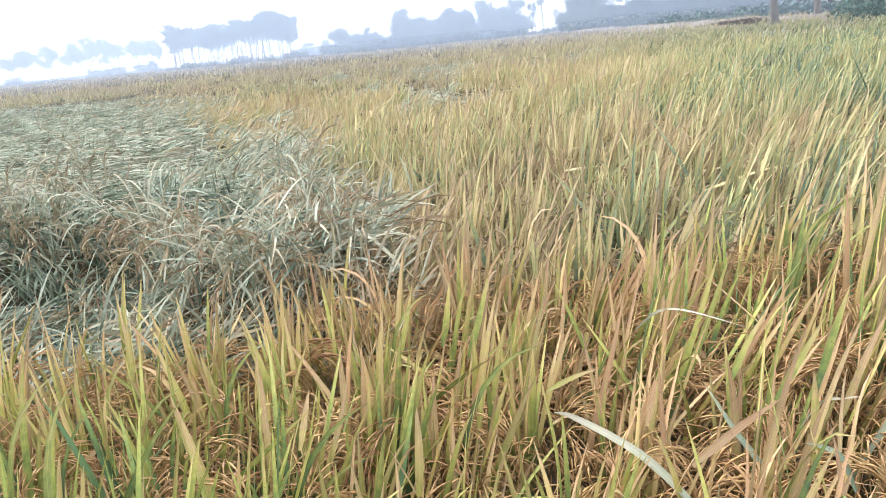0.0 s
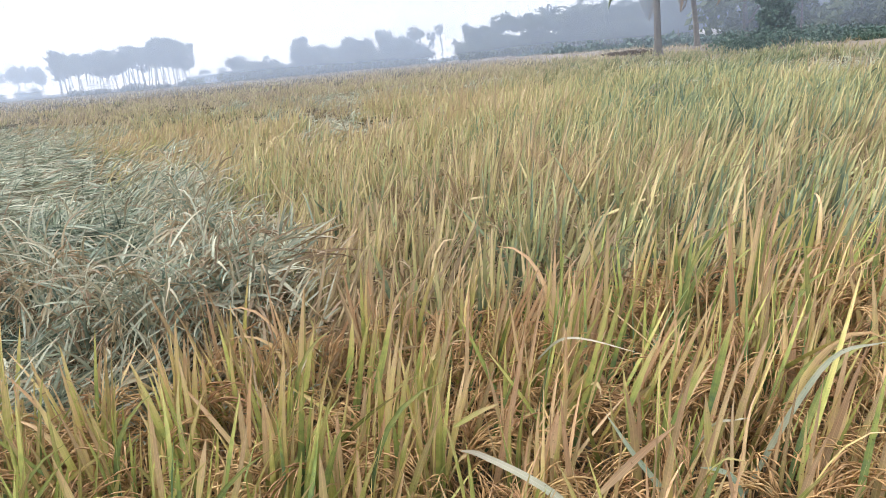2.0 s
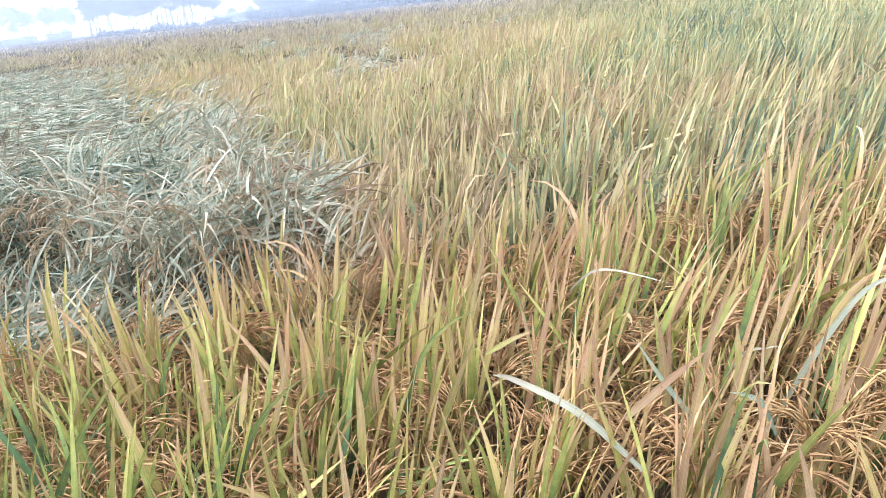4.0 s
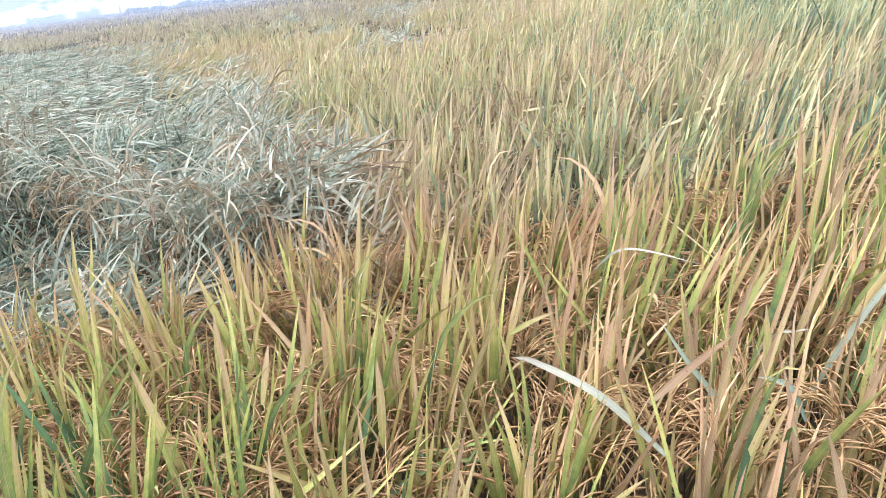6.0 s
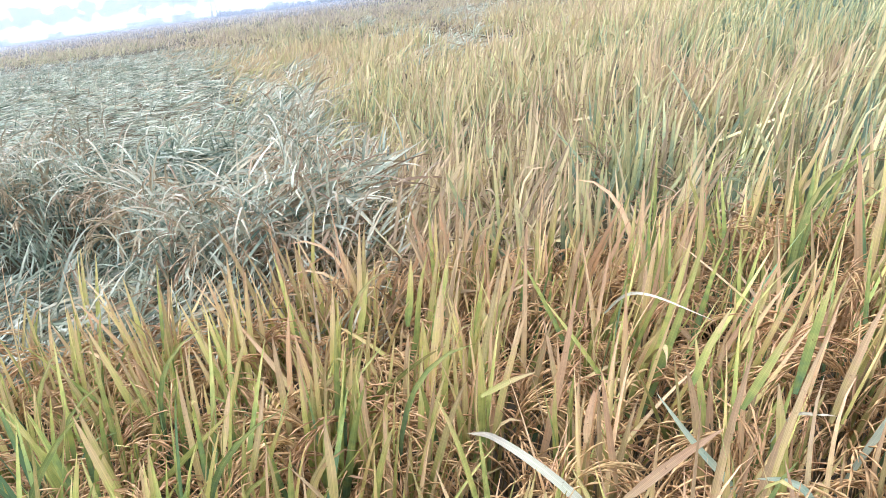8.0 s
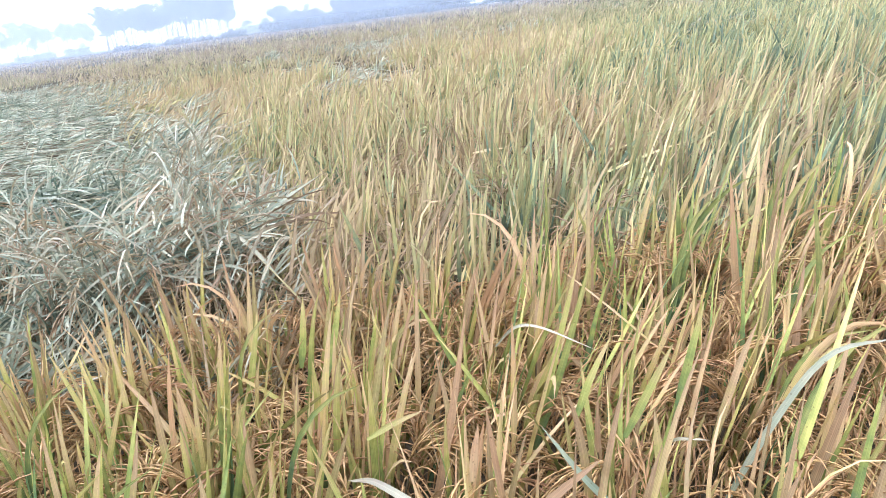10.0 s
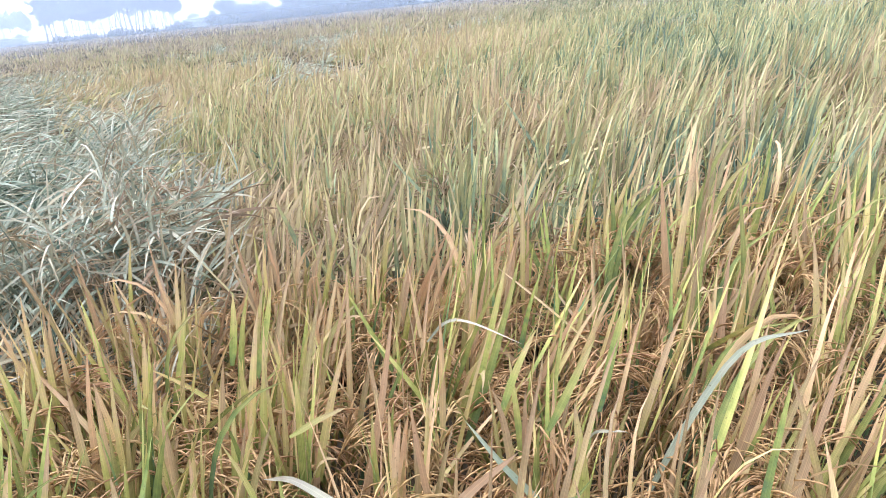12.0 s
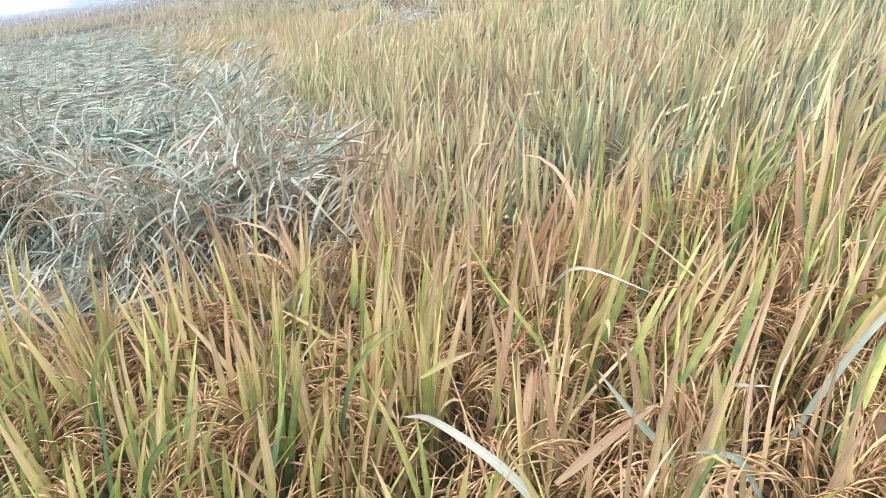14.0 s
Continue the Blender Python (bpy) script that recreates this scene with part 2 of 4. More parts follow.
def panicle(seed, fine=True, branches=10, rings=7, reach=0.20):
    """A drooping head of rice in the +x direction, its foot at the origin: hanging strands, knobbly with close-set husks."""
    r = np.random.default_rng(seed)
    bend = 2.3 + 0.7 * r.random()
    th = 0.15 + bend * np.linspace(0, 1, 24) ** 1.1
    step = reach / 23
    px = np.concatenate([[0], np.cumsum(np.sin(th[1:]) * step)])
    pz = np.concatenate([[0], np.cumsum(np.cos(th[1:]) * step)])
    tone, thick = 0.4 + r.uniform(-0.25, 0.35), 0.0021 if fine else 0.0034
    vs, fs, leaf, base = [], [], [], 0
    for k in range(branches + 1):
        main = k == branches
        u = 0.12 + 0.75 * k / branches
        i = int(u * 23)
        a = k * 2.4 + r.uniform(-0.3, 0.3)
        d = np.array([math.sin(th[i]) + 0.14 * math.cos(a), 0.30 * math.sin(a), math.cos(th[i]) + 0.12 * math.cos(a)])
        p = np.array([px[i], 0.0, pz[i]])
        ln = 0.125 * (1.2 - 0.4 * u) * r.uniform(0.8, 1.25)
        own = r.random()
        for j in range(rings + 1):
            if main:
                q = min(23, int(23 * j / rings))
                p, d = np.array([px[q], 0.0, pz[q]]), np.array([math.sin(th[q]), 0.0, math.cos(th[q])])
            d = d / np.linalg.norm(d)
            side = np.array([-d[1], d[0], 0.0]) + np.array([0.0, 1e-3, 0.0])
            side /= np.linalg.norm(side)
            up = np.cross(d, side)
            w = thick * (0.45 if main else (1.25 if j % 2 else 0.75) * r.uniform(0.85, 1.2)) * (0.35 if j == rings else 0.5 if j == 0 else 1.0)
            sh = r.uniform(-0.5, 0.5) * thick
            for c in range(3):
                an = 2.094 * c + 0.9 * j
                vs.append(p + side * (w * math.cos(an) + sh) + up * w * math.sin(an))
                leaf.append((tone + r.uniform(-0.1, 0.1), j / rings, 0.65 * own + 0.35 * r.random(), 0.5))
            if j < rings:
                fs += [(base + 3 * j + c, base + 3 * j + (c + 1) % 3, base + 3 * j + 3 + (c + 1) % 3, base + 3 * j + 3 + c) for c in range(3)]
            if not main:
                p = p + d * ln / rings
                d = d + np.array([0, 0, -0.24])
        base += 3 * (rings + 1)
    return np.array(vs), np.array(fs), np.array(leaf)


def moved(arrays, place, az, size):
    v, f, leaf = arrays
    c, s = math.cos(az), math.sin(az)
    out = np.empty_like(v)
    out[:, 0] = (v[:, 0] * c - v[:, 1] * s) * size + place[0]
    out[:, 1] = (v[:, 0] * s + v[:, 1] * c) * size + place[1]
    out[:, 2] = v[:, 2] * size + place[2]
    return out, f, leaf


def wob(x, y, scale, seed=0.0):
    """Smooth noise, about -1 to 1."""
    return noise.noise(Vector((x * scale + seed, y * scale - seed, seed * 1.7)))


# ---- plan of the field ----
def edge_of_lodged(y):
    """The lodged rice lies to the left of this x."""
    d = max(0.0, y - 2.4)
    return -0.27 - 0.19 * d - 0.008 * d * d


def fallen(x, y):
    """0 where the rice stands, 1 where it lies flat."""
    wig = 0.22 * wob(x, y, 1.3, 3.1)
    front = (y - 2.25 - 0.12 * wob(x, y, 2.1, 9.0)) / 0.25
    right = (edge_of_lodged(y) + wig - x) / (0.60 + 0.18 * y) + 0.20
    back = (24.0 + 5 * wob(x, y, 0.12, 5.0) - 0.25 * x - y) / 3.0
    f = min(1.0, max(0.0, min(front, right, back)))
    if y > 9:
        far = (wob(x * 0.9, y * 0.6, 0.55, 12.0) - 0.09) * 4.0
        f = max(f, min(0.80, max(0.0, far) * min(1.0, (y - 9) / 3)))
    return f


def greenness(x, y):
    """-1 straw, 1 green, in broad drifts."""
    g = 0.75 * wob(x, y, 0.35, 21.0) + 0.8 * wob(x, y, 1.3, 33.0) + 0.35 * wob(x, y, 2.9, 37.0)
    g += 1.2 * math.exp(-((x + 0.80) ** 2 / 0.45 + (y - 1.55) ** 2 / 0.5)) - 0.9 * math.exp(-((x + 0.02) ** 2 / 0.05 + (y - 2.62) ** 2 / 0.08))
    g += 0.35 * math.exp(-((x - 0.95) ** 2 / 0.30 + (y - 1.5) ** 2 / 0.40))
    g -= 0.5 * math.exp(-((y - 3.4 - 1.2 * x) / 1.1) ** 2) * (0.3 + wob(x, y, 0.8, 23.0))
    g += 0.45 * min(1.0, max(-0.7, (x - 0.25 * y) * 0.6)) * min(1.0, y / 4)
    return g


def lean_of(x, y):
    """Way and angle by which standing rice leans."""
    a = radians(10) + 0.7 * wob(x, y, 0.5, 41.0)
    k = min(1.0, max(0.0, 0.45 + 0.5 * x / (0.4 + 0.35 * y)))
    return a, radians(3 + 13 * k + 6 * wob(x, y, 0.9, 44.0))


def tallness(x, y):
    """Height of the standing rice against a metre."""
    t = 0.84 + 0.12 * min(1.0, max(0.0, (x + 0.1) / 0.9)) + 0.06 * min(1.0, max(0.0, (y - 3) / 4))
    return t + 0.07 * wob(x, y, 0.9, 15.0) + 0.05 * wob(x, y, 2.4, 17.0) + 0.16 * min(1.0, max(0.0, (y - 4) / 5)) * wob(x, y * 0.7, 0.55, 18.0)


# ---- ground ----
def build_ground():
    xs = np.concatenate([-np.geomspace(3000, 8, 16), np.linspace(-7, 7, 15), np.geomspace(8, 3000, 16)])
    ys = np.concatenate([-np.geomspace(3000, 8, 16), np.linspace(-7, 12, 20), np.geomspace(13, 3000, 18)])
    v = np.array([(x, y, 0.03 * wob(x, y, 1.1, 2.0) if abs(x) < 30 and abs(y) < 40 else 0.0) for y in ys for x in xs])
    nx = len(xs)
    f = [(j * nx + i, j * nx + i + 1, (j + 1) * nx + i + 1, (j + 1) * nx + i) for j in range(len(ys) - 1) for i in range(nx - 1)]
    tagged(new("ground", mesh_from("ground", v, f, M_SOIL)), "dark damp paddy soil under the rice", "ground", kind="structure")


build_ground()


# ---- standing rice far and near, joined ----
def scatter(y0, y1, pitch, half=0.80, margin=1.0):
    """Jittered places in the wedge ahead between two distances."""
    out = []
    y = y0
    while y < y1:
        w = half * y + margin
        n = max(1, int(2 * w / pitch))
        xs = -w + (np.arange(n) + 0.5) * 2 * w / n
        jx, jy = rng.uniform(-0.42, 0.42, n) * pitch, rng.uniform(-0.42, 0.42, n) * pitch
        out.append(np.stack([xs + jx, y + jy], -1))
        y += pitch
    return np.concatenate(out)


def tillers(places, per, seg, width, tall=1.0, spread=0.05, bend=0.18, foot=(0.34, 0.56), long=(0.28, 0.50), own_lean=7.0):
    """Leaf blade arrays for standing hills at the places. foot, long: where blades start and how long they are, against the crop's height."""
    rows = {k: [] for k in "base az length width tilt curl power twist age chance sway".split()}
    for x, y in places:
        fl = fallen(x, y)
        if rng.random() < fl * 1.7 - 0.35:
            continue
        g = greenness(x, y) - (0.45 * wob(x, y, 0.09, 19.0) + 0.14 if y > 14 else 0)
        g -= 0.42 * min(1.0, max(0.0, (y - 4.5) / 5)) * (1 - 0.75 * min(1.0, max(0.0, x / y - 0.2) / 0.25))
        la, lt = lean_of(x, y)
        h = tall * tallness(x, y) * rng.uniform(0.82, 1.08)
        hx, hy = math.sin(lt + fl * 1.5) * math.cos(la) + rng.normal(0, 0.12), math.sin(lt + fl * 1.5) * math.sin(la) + rng.normal(0, 0.12)
        hill, shine = rng.normal(0, 0.17), rng.uniform(-0.25, 0.25)
        near = 1.0 - 0.35 * min(1.0, max(0.0, (y - 3) / 6))
        for _ in range(per):
            fa = rng.uniform(0, 2 * math.pi)
            own = abs(rng.normal(0, radians(own_lean)))
            if rng.random() < 0.10:
                own += rng.uniform(0.4, 1.0)
            # own spread plus the common lean
            vx, vy = math.sin(own) * math.cos(fa) + hx, math.sin(own) * math.sin(fa) + hy
            tl = min(1.45, math.asin(min(0.99, math.hypot(vx, vy))))
            rows["base"].append((x + rng.normal(0, spread) + vx * 0.3, y + rng.normal(0, spread) + vy * 0.3, rng.uniform(*foot) * h * (1 - 0.35 * fl)))
            rows["az"].append(math.atan2(vy, vx))
            rows["length"].append(rng.uniform(*long) * h)
            rows["width"].append(width * rng.uniform(0.65, 1.25))
            rows["tilt"].append(tl)
            bent = rng.random() < bend
            rows["curl"].append(rng.uniform(1.0, 2.1) if bent else rng.uniform(0.0, 0.25))
            rows["power"].append(rng.uniform(1.3, 5))
            rows["twist"].append(rng.uniform(-1.0, 1.0))
            rows["age"].append(0.41 - 0.36 * g + hill * near + rng.normal(0, 0.17) * near)
            rows["chance"].append(0.5 + (rng.random() + shine - 0.5) * near)
            rows["sway"].append(rng.normal(0, 0.2))
    r = {k: np.array(v) for k, v in rows.items()}
    return blades(r["base"], r["az"], r["length"], r["width"], r["tilt"], r["curl"], r["power"], r["twist"], r["age"], r["chance"], seg=seg, sway=r["sway"])


def heads(places, per, kinds):
    """Panicle arrays for standing hills."""
    out = []
    for x, y in places:
        fl = fallen(x, y)
        if fl > 0.75:
            continue
        la, lt = lean_of(x, y)
        for _ in range(per):
            a = rng.uniform(0, 2 * math.pi)
            a = a if rng.random() < 0.5 else la + rng.normal(0, 0.6)
            p = (x + rng.normal(0, 0.06) + 0.25 * math.sin(lt) * math.cos(la), y + rng.normal(0, 0.06), rng.uniform(0.40, 0.62) * tallness(x, y) * (1 - 0.3 * fl))
            out.append(moved(kinds[rng.integers(len(kinds))], p, a, rng.uniform(0.85, 1.2)))
    return joined(out)


NEAR_END = 2.75
grid_mid = [p for p in scatter(NEAR_END - 0.06, 7.0, 0.20) if p[0] > -0.8 * p[1] - 1]
v, f, a = tillers(grid_mid, 19, 5, 0.0175, 1.0, 0.030, 0.10, (0.34, 0.62), (0.24, 0.46), 10.0)
rice_field = tagged(new("standing_rice", mesh_from("standing_rice", v, f, M_HAZED_BLADE, a)),
                    "dense standing ripening rice with yellow-green upright blades", "rice crop", kind="stuff")
coarse = [panicle(50 + k, False, 7, 4) for k in range(6)]
v, f, a = heads([p for p in grid_mid if p[1] < 6.0], 2, coarse)
part("grain_heads", mesh_from("grain_heads", v, f, M_TANGRAIN, a), rice_field, "golden brown drooping grain heads")["kind"] = "stuff"

v, f, a = tillers(scatter(7.0, 16.0, 0.235), 15, 3, 0.0215, 1.0, 0.04, 0.15, (0.44, 0.72), (0.16, 0.36), 15.0)
tagged(new("standing_rice", mesh_from("standing_rice_middle", v, f, M_HAZED_BLADE, a)),
       "dense standing rice turning golden in the middle of the field", "rice crop", kind="stuff")

v, f, a = tillers(scatter(16.0, 42.0, 0.46, 0.85), 12, 2, 0.036, 1.0, 0.09, 0.25, (0.48, 0.76), (0.16, 0.32), 20.0)
tagged(new("standing_rice", mesh_from("standing_rice_beyond", v, f, M_FAR, a)), "golden rice further out in the field", "rice crop", kind="stuff")
v, f, a = tillers(scatter(42.0, 150.0, 1.55, 0.85), 8, 2, 0.10, 1.05, 0.48)
tagged(new("standing_rice", mesh_from("standing_rice_distant", v, f, M_FAR, a)), "hazy golden rice far out in the field", "rice crop", kind="stuff")


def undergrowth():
    """The dense stems and leaves below the tips, as one uneven sheet, its dark colour carrying the shade in the gaps.
    """
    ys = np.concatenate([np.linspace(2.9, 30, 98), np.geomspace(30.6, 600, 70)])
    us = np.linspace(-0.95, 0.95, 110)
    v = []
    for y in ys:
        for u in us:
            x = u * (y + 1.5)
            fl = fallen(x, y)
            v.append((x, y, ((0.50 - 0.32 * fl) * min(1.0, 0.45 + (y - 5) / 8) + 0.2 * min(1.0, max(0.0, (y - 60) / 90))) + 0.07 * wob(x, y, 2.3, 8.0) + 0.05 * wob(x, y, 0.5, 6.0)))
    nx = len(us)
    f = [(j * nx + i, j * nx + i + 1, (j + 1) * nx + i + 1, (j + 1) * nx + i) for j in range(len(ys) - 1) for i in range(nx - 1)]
    tagged(new("rice_undergrowth", mesh_from("rice_undergrowth", v, f, M_SHADED_THATCH)), "matted straw and stems beneath the rice leaves, coloured dark as shade", "rice crop", kind="stuff")


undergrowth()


# ---- lodged rice ----
def ease(u):
    u = min(1.0, max(0.0, u))
    return u * u * (3 - 2 * u)


def flow(x, y):
    """Way in which the lodged rice lies."""
    return radians(10 + 38 * ease((x + 2.4) / 1.0)) + 1.0 * wob(x, y, 0.45, 61.0) + 0.8 * wob(x, y, 1.4, 66.0)


def pit(x, y):
    """0 to 1: hollows between the fallen bundles, where little covers the dark stems."""
    return ease((wob(x, y * 0.8, 1.5, 99.0) + 0.5 * wob(x, y, 3.4, 103.0) - 0.16) / 0.25) * ease((8.5 - y) / 2.5)


def mound(x, y):
    """Height of the lodged mat: a low shelf in front, a ridge behind it, a smooth sheet beyond."""
    h = 0.48 + 0.12 * wob(x, y, 0.8, 71.0) + 0.20 * wob(x, y, 2.2, 75.0)
    sheet = ease((y - 4.7) / 0.8) * ease((-1.3 - 0.1 * y - x) / 0.7)
    h += sheet * (0.36 + 0.06 * wob(x, y, 1.1, 75.0) - h)
    h += 0.12 * math.exp(-((y - 4.25 - 0.2 * wob(x, 0, 1.5, 5.0)) / 0.30) ** 2) * ease((-1.6 - x) / 0.4)
    h += 0.14 * math.exp(-((x + 1.0) / 0.45) ** 2 - ((y - 3.2) / 0.25) ** 2)
    shelf = ease((-1.35 - x) / 0.3) * ease((3.95 + 0.25 * wob(x, y, 1.3, 13.0) - y) / 0.32)
    h += shelf * (0.24 + 0.08 * wob(x, y, 2.2, 75.0) - h)
    h -= 0.12 * ease((2.95 - y) / 0.25) * ease((x + 1.5) / 0.3) + 0.24 * pit(x, y)
    return max(0.08, h)


def fall_of(x, y, az):
    """Angle by which the mat drops along a way."""
    return math.atan2(mound(x, y) - mound(x + 0.13 * math.cos(az), y + 0.13 * math.sin(az)), 0.13)


def over_the_edge(x, y, way):
    """Leaves at a steep brink hang over it, towards the low side."""
    drop = mound(x, y + 0.12) - mound(x, y - 0.12)
    return (-math.pi / 2 + rng.normal(0, 0.45)) if drop > 0.10 else way


def lodged(places, per, seg, width, long=1.0, flat=0.0):
    """Fallen hills: each lies its own way, its leaves arching over and down."""
    rows = {k: [] for k in "base az length width tilt curl power twist age chance sway".split()}
    for x, y in places:
        fl = fallen(x, y)
        if rng.random() > (fl - 0.02) * 4 or rng.random() < 0.8 * pit(x, y):
            continue
        way, rise = over_the_edge(x, y, flow(x, y) + rng.normal(0, 0.45)), rng.normal(0, 0.05) * (1 - flat)
        tuft = rng.random() < (0.10 + 0.8 * math.exp(-((x + 2.2) ** 2 / 0.15 + (y - 4.05) ** 2 / 0.10)) + 0.8 * math.exp(-((x + 1.2) ** 2 / 0.05 + (y - 2.85) ** 2 / 0.04))) * (1 - flat)
        warm = 0.65 * wob(x, y, 1.3, 81.0) + 0.30 * ease((x + 1.4) / 0.9) - 0.12 + rng.normal(0, 0.12) + (0.4 if tuft else 0)
        shine = rng.uniform(-0.2, 0.2)
        for _ in range(per):
            px, py = x + rng.normal(0, 0.06), y + rng.normal(0, 0.06)
            up = rng.random() < (0.5 if tuft else 0.06)
            rows["base"].append((px, py, mound(px, py) + rise + rng.uniform(-0.14, 0.04) + 0.12 * (1 - fl)))
            rows["az"].append(way + rng.normal(0, 0.30 - 0.05 * flat) + (math.pi if rng.random() < 0.08 else 0))
            rows["length"].append(rng.uniform(0.14, 0.38) * long)
            rows["width"].append(width * rng.uniform(0.6, 1.25))
            rows["tilt"].append(rng.uniform(0.2, 0.7) if up else rng.uniform(1.0 + 0.38 * flat, 1.6) - 0.45 * (1 - fl) + 0.7 * fall_of(px, py, way))
            rows["curl"].append(rng.uniform(0.15, 1.0) * (1 - 0.5 * flat))
            rows["power"].append(rng.uniform(1.0, 2.5))
            rows["twist"].append(rng.normal(0, 0.8))
            tan = rng.random() < 0.10 + 0.3 * (1 - fl) + 0.5 * warm
            rows["age"].append((0.74 if tan else 0.30 - 0.03 * flat) + 0.25 * warm + rng.normal(0, 0.10))
            rows["chance"].append(max(0.12, 1.15 * rng.random() + 1.3 * shine))
            rows["sway"].append(rng.normal(0, 0.35))
    r = {k: np.array(v) for k, v in rows.items()}
    return blades(r["base"], r["az"], r["length"], r["width"], r["tilt"], r["curl"], r["power"], r["twist"], r["age"], r["chance"], seg=seg, sway=r["sway"])


places = [p for p in scatter(2.1, 7.0, 0.14) if p[0] < 0.4]
LODGED_NEAR = 3.25
v, f, a = lodged([p for p in places if p[1] > LODGED_NEAR], 23, 5, 0.0135)
mat_near = tagged(new("lodged_rice", mesh_from("lodged_rice", v, f, M_LODGED, a)), "flattened grey-green rice lying in swirls", "rice crop", kind="stuff")


def lodged_heads(places, per, kinds):
    out = []
    for x, y in places:
        if fallen(x, y) < 0.3 or wob(x, y, 1.7, 91.0) + 0.35 * ease((x + 1.7) / 0.8) < 0.08:
            continue
        for _ in range(per):
            px, py = x + rng.normal(0, 0.06), y + rng.normal(0, 0.06)
            out.append(moved(kinds[rng.integers(len(kinds))], (px, py, mound(px, py) + rng.uniform(-0.1, 0.05)), flow(px, py) + rng.normal(0, 0.6), rng.uniform(0.85, 1.15)))
    return joined(out)


v, f, a = lodged_heads([p for p in places if LODGED_NEAR < p[1] < 5.2], 2, coarse)
part("grain_heads", mesh_from("lodged_heads", v, f, M_TANGRAIN, a), mat_near, "tan grain heads among the flattened leaves")["kind"] = "stuff"
v, f, a = lodged([p for p in scatter(7.0, 30.0, 0.36) if p[0] < 30], 24, 3, 0.0175, 1.0, 0.8)
tagged(new("lodged_rice", mesh_from("lodged_rice_beyond", v, f, M_LODGED, a)), "pale flattened rice further out in the field", "rice crop", kind="stuff")

# fine leaves between the plants that stand and lie nearest the path
v, f, a = lodged([p for p in places if p[1] <= LODGED_NEAR and p[0] > -3.1], 13, 5, 0.0115)
tagged(new("lodged_rice", mesh_from("lodged_rice_fine", v, f, M_LODGED, a)), "fine flattened leaves between the fallen plants", "rice crop", kind="stuff")
near_hills = [p for p in scatter(0.65, NEAR_END, 0.20, 0.68, 0.36) if fallen(*p) < 0.45]
v, f, a = tillers(near_hills, 7, 7, 0.0145, 1.0, 0.028, 0.12, (0.32, 0.58), (0.26, 0.46), 8.0)
fine_rice = tagged(new("standing_rice", mesh_from("standing_rice_fine", v, f, M_BLADE, a)), "narrow inner blades between the rice plants", "rice crop", kind="stuff")
v, f, a = heads(near_hills, 4, [panicle(70 + k, True, 8, 7) for k in range(6)])
part("grain_heads", mesh_from("near_heads", v, f, M_GRAIN, a), fine_rice, "golden tan drooping grain heads")["kind"] = "stuff"

# the field to the sides of the path and behind
around = [(x + rng.uniform(-0.1, 0.1), y + rng.uniform(-0.1, 0.1)) for x in np.arange(-7.0, 7.0, 0.25) for y in np.arange(-4.0, 8.0, 0.25)]
around = [(x, y) for x, y in around if abs(x) > (0.68 * y + 0.42 if y < NEAR_END else 0.8 * y + 1.05) or y < 0.45]
around = [(x, y) for x, y in around if abs(x - 0.12) > 0.62 or y > 0.45]
v, f, a = tillers(around, 32, 3, 0.019, 1.0, 0.07, 0.12, (0.04, 0.54), (0.36, 0.56), 10.0)
side_rice = tagged(new("standing_rice", mesh_from("standing_rice_around", v, f, M_BLADE, a)), "ripening rice standing on both sides of the path", "rice crop", kind="stuff")
v, f, a = heads([q for q in around if abs(q[0]) < 4.0], 2, [panicle(80 + k, False, 7, 3) for k in range(4)])
part("grain_heads", mesh_from("side_heads", v, f, M_GRAIN, a), side_rice, "golden drooping grain heads")["kind"] = "stuff"
v, f, a = lodged([q for q in around if q[0] < 0], 18, 3, 0.016)
tagged(new("lodged_rice", mesh_from("lodged_rice_around", v, f, M_LODGED, a)), "flattened rice reaching on beside the path", "rice crop", kind="stuff")

# ---- rice plants by the camera, one by one ----
LEAF_KINDS = []
for k in range(30):
    bent = k % 10 == 9
    arr = blades(np.zeros((1, 3)), np.zeros(1), np.array([rng.uniform(0.30, 0.50)]), np.array([rng.uniform(0.013, 0.021)]), np.array([0.0]),
                 np.array([rng.uniform(1.0, 1.8) if bent else rng.uniform(0.02, 0.24)]), np.array([rng.uniform(1.4, 3.5)]), np.array([rng.uniform(-0.8, 0.8)]),
                 np.array([0.12 + 0.76 * ((k * 7) % 30) / 29]), np.array([rng.random()]), seg=8, ribs=3)
    LEAF_KINDS.append((arr[2][0, 0], mesh_from("leaf", arr[0], arr[1], M_BLADE, arr[2])))
LEAF_KINDS.sort(key=lambda e: e[0])
HEAD_KINDS = []
for k in range(8):
    arr = panicle(k)
    HEAD_KINDS.append(mesh_from("panicle", arr[0], arr[1], M_GRAIN, arr[2]))


def stem_mesh(seed):
    r = np.random.default_rng(seed)
    vs, fs, h, sp = [], [], r.uniform(0.52, 0.68), r.uniform(0.02, 0.10)
    for j in range(5):
        u = j / 4
        rad = 0.0036 - 0.0018 * u + (0.0006 if j in (1, 2) else 0)
        for c in range(4):
            an = c * math.pi / 2
            vs.append((sp * u ** 1.5 + rad * math.cos(an), rad * math.sin(an), h * u))
    for j in range(4):
        for c in range(4):
            d = (c + 1) % 4
            fs.append((j * 4 + c, j * 4 + d, j * 4 + 4 + d, j * 4 + 4 + c))
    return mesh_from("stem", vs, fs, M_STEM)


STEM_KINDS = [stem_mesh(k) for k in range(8)]


